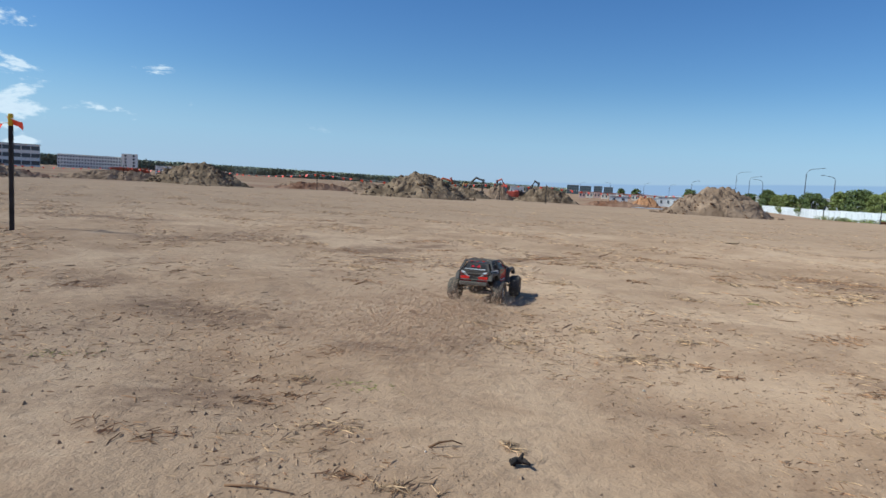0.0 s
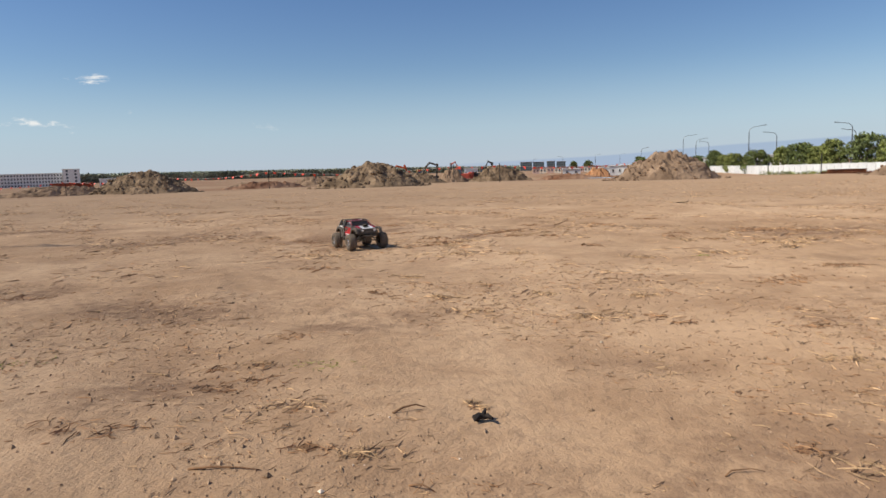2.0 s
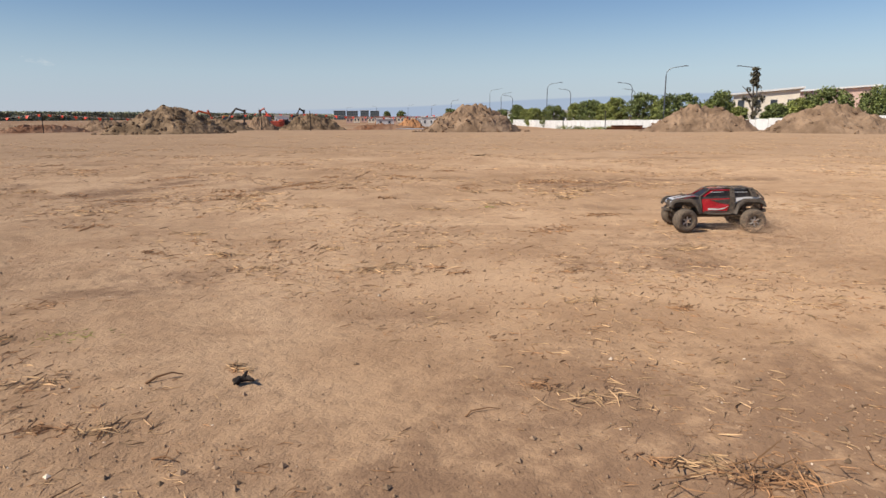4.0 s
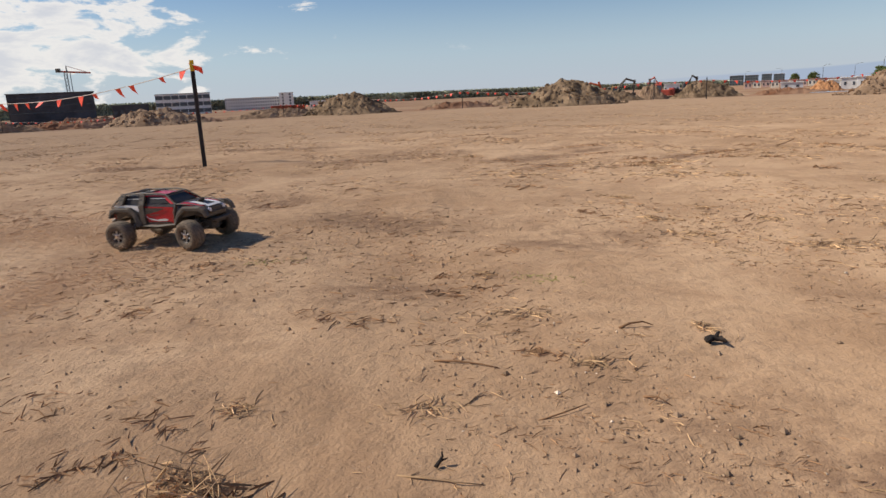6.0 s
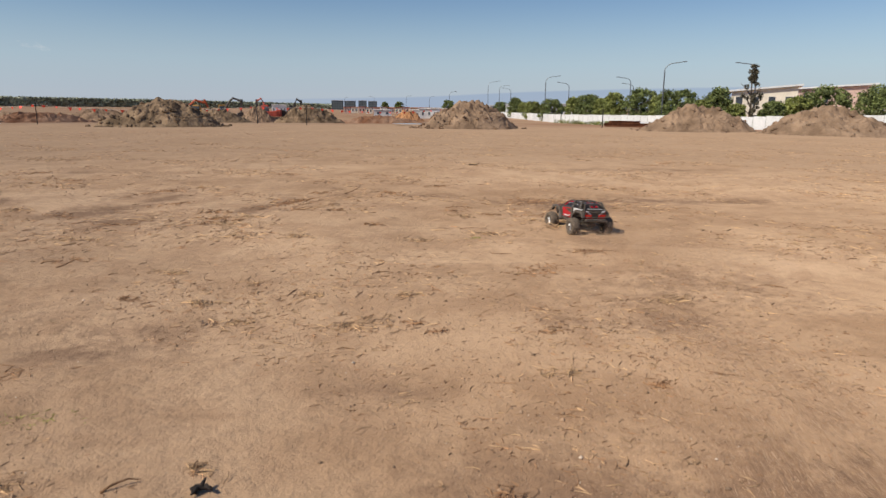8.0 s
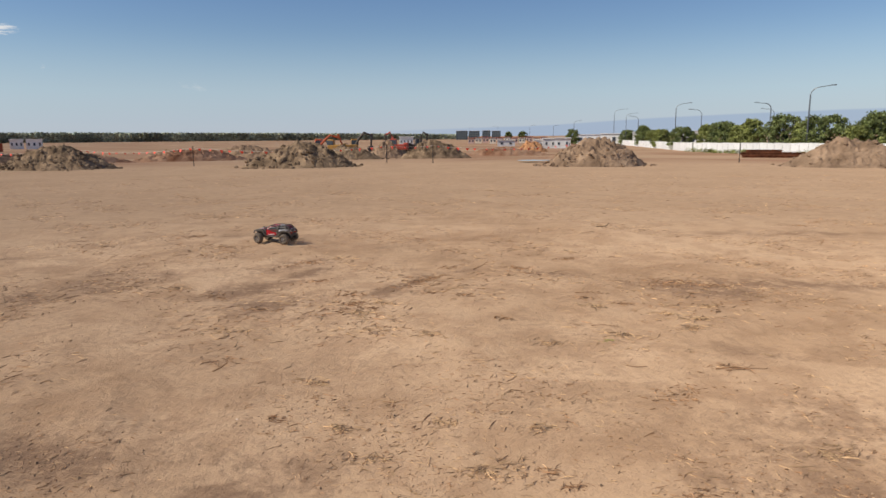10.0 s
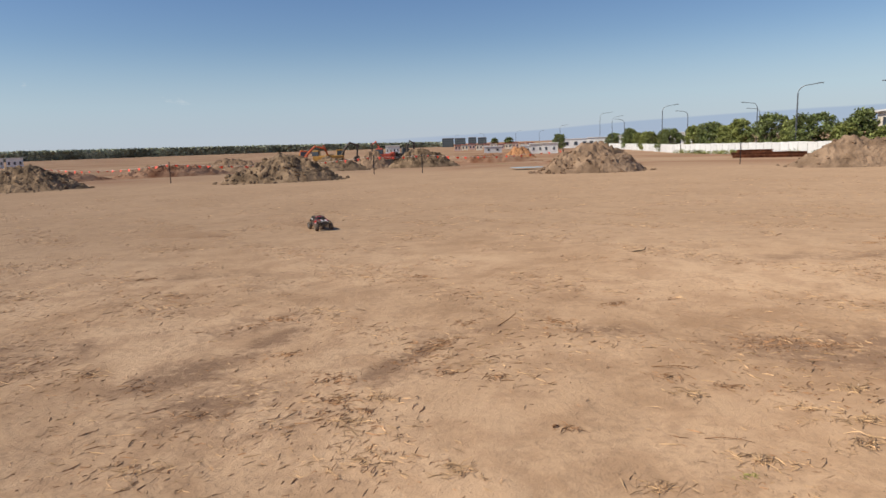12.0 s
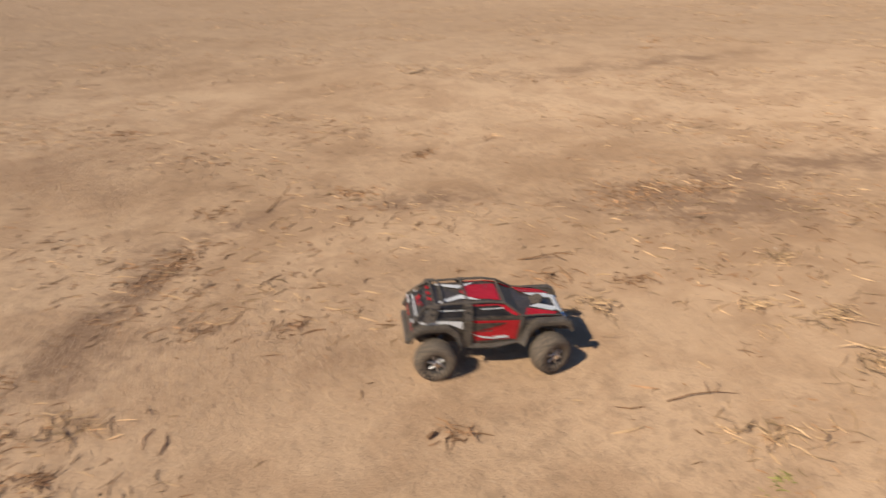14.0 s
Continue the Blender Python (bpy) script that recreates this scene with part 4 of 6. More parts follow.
# ---- white panel wall in the east ----
def build_panel_wall():
    root = empty("wall_boundary")
    tagged(root, "long white panel hoarding with grey posts", "wall", kind="structure")
    H, W = 1.85, 2.36
    bm = bmesh.new()
    box(bm, (0, 0, H / 2), (W - 0.06, 0.05, H), 0.01)
    panel = part("panel", bm, M_WALLWHITE, root)
    bm = bmesh.new()
    box(bm, (0, 0, H / 2 + 0.03), (0.07, 0.09, H + 0.06), 0.01)
    post = part("post", bm, M_POST, root)
    line = [Vector((56.2, 30.0, 0)), Vector((67.4, 129.0, 0)), Vector((107.0, 280.0, 0))]
    rng = random.Random(5)
    first = True
    for p, q in zip(line, line[1:]):
        d = (q - p)
        ang = math.degrees(math.atan2(d.y, d.x))
        for i in range(int(d.length / W)):
            c = p + d.normalized() * (i + 0.5) * W
            z = float(terrain(c.x, c.y)) - 0.03 + rng.uniform(-0.03, 0.03)
            e = p + d.normalized() * i * W
            for src, place in ((panel, c), (post, e)):
                ob = src if first else new(src.name.split(".")[0], src.data)
                ob.parent = root
                ob.matrix_basis = pose(place.x, place.y, z, 0, rng.uniform(-0.6, 0.6), ang)
            first = False


build_panel_wall()


# ---- street lamps ----
def wall_far(az):
    """How far the panel wall lies on a bearing."""
    s, c = math.sin(radians(az)), math.cos(radians(az))
    for (x1, y1), (x2, y2) in (((56.2, 30.0), (67.4, 129.0)), ((67.4, 129.0), (107.0, 280.0))):
        ex, ey = x2 - x1, y2 - y1
        det = s * ey - c * ex
        if abs(det) > 1e-6:
            d = ((x1 - 0.35) * ey - (y1 + 0.5) * ex) / det
            y = -0.5 + d * c
            if y1 - 1 <= y <= y2 + 1:
                return d
    return 0.0


def street_lamp(az, far, side, h=10.0, arm=2.8):
    grown = max(far, wall_far(az) + 7) / far
    far, h, arm = far * grown, h + (h - 4) * (grown - 1), arm * grown
    p = bearing(az, far)
    p.z = float(terrain(p.x, p.y)) - 0.05
    e = empty("street_lamp", Matrix.Translation(p))
    tagged(e, "tall grey steel street lamp with a curved arm", "street lamp", "street lamps")
    r = Vector((math.cos(radians(az)), -math.sin(radians(az)), 0)) * side
    bm = bmesh.new()
    tube(bm, [(0, 0, 0), (0, 0, h * 0.86)], 0.14, 8, 0.09)
    part("pole", bm, M_STEEL, e)
    bm = bmesh.new()
    tube(bm, [Vector((0, 0, h * 0.86)) + r * arm * (1 - math.cos(a)) * 0.45 + Vector((0, 0, h * 0.11 * math.sin(a))) for a in (0, 0.4, 0.8, 1.2, 1.57)] + [r * arm * 0.85 + Vector((0, 0, h * 0.985))], 0.085, 6, 0.06)
    part("arm", bm, M_STEEL, e)
    bm = bmesh.new()
    box(bm, r * arm * 0.97 + Vector((0, 0, h * 0.99)), (0.75, 0.3, 0.14), 0.04, Matrix.Rotation(math.atan2(r.y, r.x), 4, "Z"))
    part("lamp_head", bm, M_STEEL, e)


for az, far, side in ((26.0, 142, 1), (27.95, 180, -1), (21.18, 162, 1), (22.14, 196, 1), (23.1, 230, -1), (32.9, 150, -1), (33.15, 184, -1), (35.48, 107, 1), (42.23, 112, -1), (17.9, 285, 1), (14.2, 390, 1), (11.5, 430, -1), (16.2, 400, 1), (9.0, 480, 1), (51.0, 95, 1)):
    street_lamp(az, far, side)


# ---- trees ----
def leaf_cloud(centres, radii, per, size, rng, flat=0.8):
    """Small crossed leaf blades gathered round many centres."""
    n = len(centres) * per
    c = np.repeat(centres, per, 0)
    r = np.repeat(radii, per, 0)
    u = rng.normal(0, 1, (n, 3))
    u /= np.linalg.norm(u, axis=1)[:, None]
    p = c + u * (r * rng.random(n) ** 0.45)[:, None] * (1, 1, flat)
    a = rng.normal(0, 1, (n, 3))
    a /= np.linalg.norm(a, axis=1)[:, None]
    b = np.cross(a, rng.normal(0, 1, (n, 3)))
    b /= np.linalg.norm(b, axis=1)[:, None]
    s = size * rng.uniform(0.6, 1.4, n)[:, None]
    v = np.stack([p - a * s, p + b * s * 0.5, p + a * s, p - b * s * 0.5], 1).reshape(-1, 3)
    f = np.arange(n * 4).reshape(-1, 4)
    return v, f


def tree(az, far, top_el, width_deg, seed, leaf, label, conifer=False):
    rng = np.random.default_rng(seed)
    far = max(far, wall_far(az) + 9 + (seed % 5) * 2)
    p = bearing(az, far)
    z0 = float(terrain(p.x, p.y)) - 0.05
    h = 1.3 + top_el * far - z0
    w = far * radians(width_deg) / 2
    e = empty("tree", Matrix.Translation((p.x, p.y, z0)))
    tagged(e, label, "tree", "trees behind the wall")
    bm = bmesh.new()
    tube(bm, [(0, 0, 0), (0.06 * h * 0.3, 0, h * 0.3), (0, 0.03 * h, h * (0.95 if conifer else 0.65))], 0.045 * h * 0.6, 7, 0.05)
    for k in range(7):
        a = rng.random() * 6.28
        z = h * rng.uniform(0.25, 0.6)
        tube(bm, [(0, 0, z), (math.cos(a) * w * 0.35, math.sin(a) * w * 0.35, z + h * 0.12), (math.cos(a) * w * 0.7, math.sin(a) * w * 0.7, z + h * 0.2)], 0.012 * h, 5, 0.02)
    part("trunk", bm, M_BARK, e)
    if conifer:
        k = 42
        zz = rng.uniform(0.12, 1.0, k)
        rad = w * (1.08 - zz) ** 0.8
        a = rng.random(k) * 6.28
        rr = rng.random(k) ** 0.5 * rad
        cs = np.stack([rr * np.cos(a), rr * np.sin(a), zz * h], 1)
        v, f = leaf_cloud(cs, np.full(k, 0.42), 40, 0.17, rng)
    else:
        k = 150
        a, u = rng.random(k) * 6.28, rng.random(k)
        zz = h * (0.12 + 0.83 * u)
        prof = np.sqrt(np.clip(1 - ((u - 0.38) / 0.68) ** 2, 0.05, 1))
        rr = w * prof * rng.random(k) ** 0.4 * rng.uniform(0.75, 1.05, k)
        cs = np.stack([rr * np.cos(a), rr * np.sin(a), zz], 1)
        v, f = leaf_cloud(cs, rng.uniform(0.10, 0.24, k) * h * 0.6, 60, 0.11 + 0.010 * h, rng)
    raw("crown", v, f.tolist(), leaf, e)
    return e


ROUND = "dense rounded green street tree behind the white wall"
for az, far, el, wd, leaf, label in (
    (36.6, 116, 0.0215, 4.3, M_LEAF, ROUND), (33.9, 121, 0.0235, 3.4, M_LEAF, ROUND), (31.7, 124, 0.0175, 1.9, M_LEAF_BRIGHT, "thin yellow-green tree behind the white wall"), (29.8, 128, 0.016, 2.6, M_LEAF, ROUND),
    (28.4, 134, 0.0105, 1.9, M_LEAF_BRIGHT, "small yellow-green tree behind the white wall"), (26.6, 146, 0.0085, 2.3, M_LEAF, ROUND), (25.0, 158, 0.005, 1.8, M_LEAF_BRIGHT, "small yellow-green tree behind the white wall"),
    (23.5, 166, 0.0105, 1.4, M_LEAF, "upright dark tree behind the white wall"), (22.3, 190, 0.005, 1.5, M_LEAF, ROUND), (39.7, 118, 0.0235, 2.2, M_LEAF, ROUND), (38.6, 112, 0.008, 1.8, M_LEAF_BRIGHT, "low bright shrub behind the white wall"),
    (47.0, 104, 0.0255, 4.4, M_LEAF, ROUND), (50.6, 98, 0.026, 4.0, M_LEAF, ROUND), (45.2, 101, 0.012, 2.4, M_LEAF_BRIGHT, "bright green shrub in front of a house"), (43.6, 99, 0.006, 2.0, M_LEAF, "low green shrub in front of a house"), (41.0, 100, 0.002, 1.8, M_LEAF_BRIGHT, "low bright shrub in front of a house"),
    (17.8, 270, 0.006, 1.3, M_LEAF, "far rounded tree beyond the wall"), (13.6, 420, 0.004, 0.9, M_LEAF, "far rounded tree beyond the sheds"), (12.4, 450, 0.0035, 0.7, M_LEAF, "far rounded tree beyond the sheds"), (54.0, 92, 0.024, 4.5, M_LEAF, ROUND), (58.0, 90, 0.02, 4.5, M_LEAF, ROUND),
    (30.8, 126, 0.010, 1.6, M_LEAF_BRIGHT, "small yellow-green tree behind the white wall"), (35.2, 119, 0.014, 1.6, M_LEAF_BRIGHT, "small yellow-green tree behind the white wall"), (24.2, 162, 0.004, 1.2, M_LEAF_BRIGHT, "small yellow-green tree behind the white wall"),
):
    tree(az, far, el, wd, int(az * 10), leaf, label)
tree(42.0, 100, 0.0535, 2.4, 77, M_LEAF_BROWN, "tall thin brownish pine in front of a house", True)


def build_weeds():
    """Rank weeds along the foot of the panel wall."""
    rng = np.random.default_rng(14)
    u = np.sort(rng.random(110))
    x, y = 55.0 + 11.2 * u + rng.normal(0, 0.5, 110), 31.0 + 97 * u
    r = rng.uniform(0.25, 0.75, 110) * (rng.random(110) < 0.6) + 0.15
    v, f = leaf_cloud(np.stack([x, y, terrain(x, y) + r * 0.4], 1), r, 70, 0.13, rng, 0.6)
    tagged(raw("weeds", v, f.tolist(), M_LEAF_BRIGHT), "patchy green weeds along the white wall", "weeds", kind="stuff")


build_weeds()


def build_forest():
    rng = np.random.default_rng(9)
    vs, fs, base = [], [], 0
    for az in np.arange(-58, 8, 0.05):
        for far in (860, 900, 950):
            a = az + rng.uniform(-0.05, 0.05)
            p = bearing(a, far)
            el = np.interp(a, [-58, -45, -31, -20, -8, 2, 8], [0.010, 0.0085, 0.0062, 0.0050, 0.0032, 0.0008, -0.001])
            z0 = float(terrain(p.x, p.y))
            h = 1.3 + el * far * rng.uniform(0.85, 1.12) - z0
            cs = np.array([[p.x + rng.uniform(-1.5, 1.5), p.y + rng.uniform(-1.5, 1.5), z0 + h * f] for f in (0.15, 0.35, 0.55, 0.72, 0.86)])
            v, f = leaf_cloud(cs, np.full(5, 2.0), 7, 1.5, rng)
            vs.append(v)
            fs.append(f + base)
            base += len(v)
    # the haze over the wood is only in this pale leaf colour
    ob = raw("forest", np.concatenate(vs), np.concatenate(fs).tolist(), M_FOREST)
    tagged(ob, "pine forest along the horizon, distance haze put into its leaf colour", "forest", kind="stuff")


build_forest()


# ---- buildings ----
def window_block(name, az, far, width_deg, top_el, storeys, bays, wall_m, label, depth=14.0, roof_m=None, win=(0.7, 0.55), roof_rise=0.0, turn=0.0, category="building", group=""):
    """A building that faces the field: walls, a roof slab, and recessed-looking windows with frames, row by row."""
    p = bearing(az, far)
    z0 = float(terrain(p.x, p.y)) - 0.1
    h, w = 1.3 + top_el * far - z0, far * radians(width_deg)
    e = empty(name, pose(p.x, p.y, z0, 0, 0, -az + turn))
    tagged(e, label, category, group)
    bm = bmesh.new()
    if roof_rise:
        prism(bm, [(-w / 2, 0), (w / 2, 0), (w / 2, h), (-w / 2, h - roof_rise)], depth, Matrix.Translation((0, depth / 2, 0)))
    else:
        box(bm, (0, depth / 2, h / 2), (w, depth, h))
    part("wall", bm, wall_m, e)
    bm = bmesh.new()
    t = 0.3 if h > 6 else 0.2
    if roof_rise:
        prism(bm, [(-w / 2 - 0.7, h - roof_rise * 1.07 + 0.02), (w / 2 + 0.7, h + roof_rise * 0.07 + 0.02), (w / 2 + 0.7, h + roof_rise * 0.07 + t), (-w / 2 - 0.7, h - roof_rise * 1.07 + t)], depth + 1.2, Matrix.Translation((0, depth / 2, 0)))
    else:
        box(bm, (0, depth / 2, h + t / 2), (w + 0.6, depth + 0.6, t), 0.03)
    part("roof", bm, roof_m or M_CONCRETE, e)
    sh, bw = (h - roof_rise) / storeys, w / bays
    bm = bmesh.new()
    box(bm, (0, 0, 0), (bw * win[0], 0.12, sh * win[1]), 0.02)
    pane = part("window", bm, M_PANE, e, "dark window pane")
    first = True
    for s in range(storeys):
        for b in range(bays):
            ob = pane if first else new("window", pane.data)
            first = False
            ob.parent = e
            ob["label"] = "dark window pane"
            ob.location = (-w / 2 + (b + 0.5) * bw, -0.03, (s + 0.52) * sh)
    return e


window_block("apartment_building", -31.0, 600, 4.3, 0.0073, 4, 22, M_WALLWHITE, "long white four-storey apartment building", win=(0.5, 0.5), roof_m=M_CONCRETE)
window_block("stair_tower", -28.25, 596, 1.15, 0.0122, 5, 2, M_WALLWHITE, "white stair tower beside the apartment building", win=(0.25, 0.6))
window_block("office_building", -36.3, 450, 4.1, 0.0165, 3, 7, M_WALLWHITE, "white office building with long dark window bands", win=(0.92, 0.55), roof_m=M_GREYBLD)
window_block("unfinished_building", -45.4, 300, 5.6, 0.023, 4, 8, M_SHROUD, "dark shrouded building under construction", win=(0.8, 0.12), roof_m=M_SHROUD)
window_block("unfinished_building", -52.5, 280, 7.0, 0.031, 5, 8, M_SHROUD, "taller dark shrouded building under construction", win=(0.8, 0.12), roof_m=M_SHROUD)
window_block("low_block", -40.2, 320, 2.6, 0.004, 1, 6, M_SHROUD, "low dark site building beside the office", win=(0.6, 0.3), roof_m=M_GREYBLD)
for k, (az, wd, el) in enumerate(((8.4, 1.0, 0.0050), (9.45, 0.95, 0.0046), (10.5, 0.7, 0.0052), (11.35, 0.75, 0.0046))):
    window_block("apartment_block", az, 760, wd, el, 4, 5, M_GREYBLD, "far grey apartment block on the horizon", win=(0.55, 0.5), group="far apartment blocks")
window_block("house", 42.9, 126, 4.6, 0.0265, 2, 4, M_RENDER, "cream house with a rising pale metal roof", depth=9, roof_m=M_ROOF, roof_rise=0.9, win=(0.4, 0.42), category="house")
window_block("house", 47.6, 140, 4.8, 0.028, 2, 4, M_RENDER_PINK, "pink rendered house under a pale metal roof", depth=10, roof_m=M_ROOF, roof_rise=0.7, win=(0.35, 0.4), category="house")
window_block("house", 52.6, 135, 4.0, 0.026, 2, 3, M_RENDER, "cream house under a pale metal roof", depth=10, roof_m=M_ROOF, roof_rise=0.6, win=(0.4, 0.42), category="house")
for k, (az, far, wd, el) in enumerate(((21.2, 260, 2.2, -0.001), (23.9, 240, 2.4, 0.0005), (27.4, 220, 2.0, 0.002), (30.6, 210, 2.2, 0.003), (19.2, 300, 2.2, -0.002))):
    window_block("house", az, far, wd, el, 1, 3, M_WALLWHITE, "white single-storey house behind the trees", depth=8, roof_m=M_ROOF, win=(0.4, 0.4), category="house", group="houses behind the trees")
for k in range(11):
    az = 9.2 + k * 0.62
    window_block("house", az, 330 + 17 * (k % 3), 0.55, -0.0058 + 0.0006 * (k % 3), 1, 2, M_RENDER if k % 2 else M_RENDER_PINK, "far low house with a red tiled roof", depth=9, roof_m=M_ROOFRED, win=(0.4, 0.35), category="house", group="far low houses")
for k, (az, far, wd, el, m) in enumerate(((15.0, 190, 0.8, -0.0095, M_WALLWHITE), (15.9, 188, 1.1, -0.0075, M_CONCRETE), (17.0, 186, 1.3, -0.007, M_WALLWHITE), (12.2, 230, 1.5, -0.0095, M_CONCRETE))):
    window_block("site_shed", az, far, wd, el, 1, 2, m, "white portable site shed with small windows", depth=3, roof_m=M_ROOF, win=(0.25, 0.3), category="shed", group="site sheds")
window_block("site_shed", 3.6, 260, 1.2, -0.0035, 1, 4, M_WALLWHITE, "white site shed behind the diggers", depth=4, roof_m=M_ROOF, win=(0.3, 0.25), category="shed", group="site sheds")
for k, (az, far) in enumerate(((-26.0, 310), (-24.9, 300))):
    window_block("site_shed", az, far, 0.85 + 0.2 * (k % 2), -0.0028 if k < 2 else -0.0045, 1, 3, M_WALLWHITE, "low white site shed by the wood", depth=3, roof_m=M_ROOF, win=(0.35, 0.3), category="shed", group="site sheds")


def container(az, far, z, turn, label):
    p = bearing(az, far)
    e = empty("shipping_container", pose(p.x, p.y, float(terrain(p.x, p.y)) + z - 0.05, 0, 0, turn))
    tagged(e, label, "container", "shipping containers")
    bm = bmesh.new()
    box(bm, (0, 0, 1.3), (6.06, 2.4, 2.5), 0.05)
    part("box", bm, M_CONTAINER, e)
    for s in (-1, 1):
        bm = bmesh.new()
        prism(bm, [(-2.85 + 0.15 * k, s * (1.195 + 0.05 * (k % 2))) for k in range(39)] + [(2.85, s * 1.18), (-2.85, s * 1.18)], 2.2, Matrix.Translation((0, 0, 1.3)) @ Matrix.Rotation(radians(90), 4, "X"))
        part("side_sheet", bm, M_CONTAINER, e)
    bm = bmesh.new()
    for s in (-1, 1):
        box(bm, (3.05, s * 0.58, 1.3), (0.06, 1.1, 2.3), 0.02)
    part("door", bm, M_CONTAINER, e)


container(-28.9, 236, 0, 25, "rust-red shipping container on the site")
container(-27.6, 238, 0, 28, "rust-red shipping container beside another")


def crane():
    p = bearing(-44.1, 330)
    h = 1.3 + 0.050 * 330 - float(terrain(p.x, p.y))
    e = empty("tower_crane", Matrix.Translation((p.x, p.y, float(terrain(p.x, p.y)))))
    tagged(e, "red and white tower crane over the unfinished building", "crane")
    bm = bmesh.new()
    for sx in (-0.8, 0.8):
        for sy in (-0.8, 0.8):
            tube(bm, [(sx, sy, 0), (sx, sy, h)], 0.16, 4)
    for k in range(int(h / 1.6)):
        z = k * 1.6
        tube(bm, [(-0.8, -0.8, z), (0.8, -0.8, z + 1.6)], 0.08, 4)
        tube(bm, [(-0.8, 0.8, z), (-0.8, -0.8, z + 1.6)], 0.08, 4)
    part("mast", bm, M_STEEL, e)
    r = Vector((math.cos(radians(44)), math.sin(radians(44)), 0))
    bm = bmesh.new()
    tube(bm, [Vector((0, 0, h)) - r * 3.5, Vector((0, 0, h - 0.8)) + r * 9], 0.35, 4)
    tube(bm, [Vector((0, 0, h + 2.2)), Vector((0, 0, h - 0.6)) + r * 8], 0.1, 4)
    part("jib", bm, M_EXC_RED, e)
    bm = bmesh.new()
    box(bm, Vector((0, 0, h + 0.4)) - r * 3.2, (1.6, 1.4, 1.6), 0.1)
    part("counterweight", bm, M_EXC_DARK, e)
    bm = bmesh.new()
    tube(bm, [(0, 0, h), (0, 0, h + 2.4)], 0.4, 4, 0.1)
    part("apex", bm, M_STEEL, e)


crane()


def excavator(x, y, turn, boom_h, paint, label, folded=False, reach=1.0):
    e = empty("excavator", pose(x, y, float(terrain(x, y)), 0, 0, turn))
    tagged(e, label, "excavator", "diggers on the site")
    for s in (-1, 1):
        bm = bmesh.new()
        poly = [(-1.9, 0.35), (-1.6, 0.02), (1.6, 0.02), (1.9, 0.35), (1.7, 0.75), (-1.7, 0.75)]
        prism(bm, poly, 0.55, Matrix.Translation((0, s * 1.05, 0)))
        part("track", bm, M_EXC_DARK, e)
    bm = bmesh.new()
    box(bm, (-0.5, 0, 1.35), (3.2, 2.5, 1.0), 0.12)
    box(bm, (-1.7, 0, 1.5), (0.9, 2.5, 1.2), 0.15)
    part("house_body", bm, paint, e)
    bm = bmesh.new()
    box(bm, (0.55, 0.75, 2.0), (1.4, 0.95, 1.7), 0.12, None, 0.9)
    cab = part("cab", bm, paint, e)
    bm = bmesh.new()
    box(bm, (0.62, 0.75, 2.2), (1.36, 0.99, 0.85), 0.06, None, 0.95)
    part("cab_window", bm, M_PANE, cab)
    bm = bmesh.new()
    k = boom_h
    tube(bm, [(0.6, -0.2, 1.6), (1.5 * reach, -0.2, k * 0.75), (2.5 * reach, -0.2, k), (4.3 * reach, -0.2, k * 0.86)], 0.26, 6, 0.18)
    part("boom", bm, M_EXC_DARK if paint is M_EXC_YELLOW else paint, e)
    bm = bmesh.new()
    if folded:
        tube(bm, [(4.1 * reach, -0.2, k * 0.95), (3.9 * reach, -0.2, k * 0.35)], 0.2, 6, 0.14)
    else:
        tube(bm, [(3.9 * reach, -0.2, k * 1.05), (4.9 * reach, -0.2, k * 0.35)], 0.2, 6, 0.14)
    part("stick", bm, paint if not folded else M_EXC_DARK, e)
    bm = bmesh.new()
    bx = 3.9 * reach if folded else 4.9 * reach
    prism(bm, [(bx - 0.5, k * 0.35 + 0.1), (bx + 0.35, k * 0.35 + 0.2), (bx + 0.4, k * 0.35 - 0.5), (bx - 0.2, k * 0.35 - 0.9), (bx - 0.7, k * 0.35 - 0.4)], 1.1, Matrix.Translation((0, -0.2, 0)))
    part("bucket", bm, M_EXC_DARK, e)


excavator(-8.2, 118, 8, 3.5, M_EXC_ORANGE, "orange excavator with its boom lowered")
excavator(-2.0, 122, 5, 4.0, M_EXC_YELLOW, "yellow excavator with a raised dark boom", True, 0.9)
excavator(6.2, 121, 172, 4.0, M_EXC_RED, "dark red excavator with an upright boom", True, 0.5)
excavator(10.0, 123, 12, 4.0, M_EXC_DARK, "dark excavator with an upright boom", True, 0.5)
excavator(-5.2, 128, 160, 2.9, M_EXC_YELLOW, "yellow excavator parked behind the others")


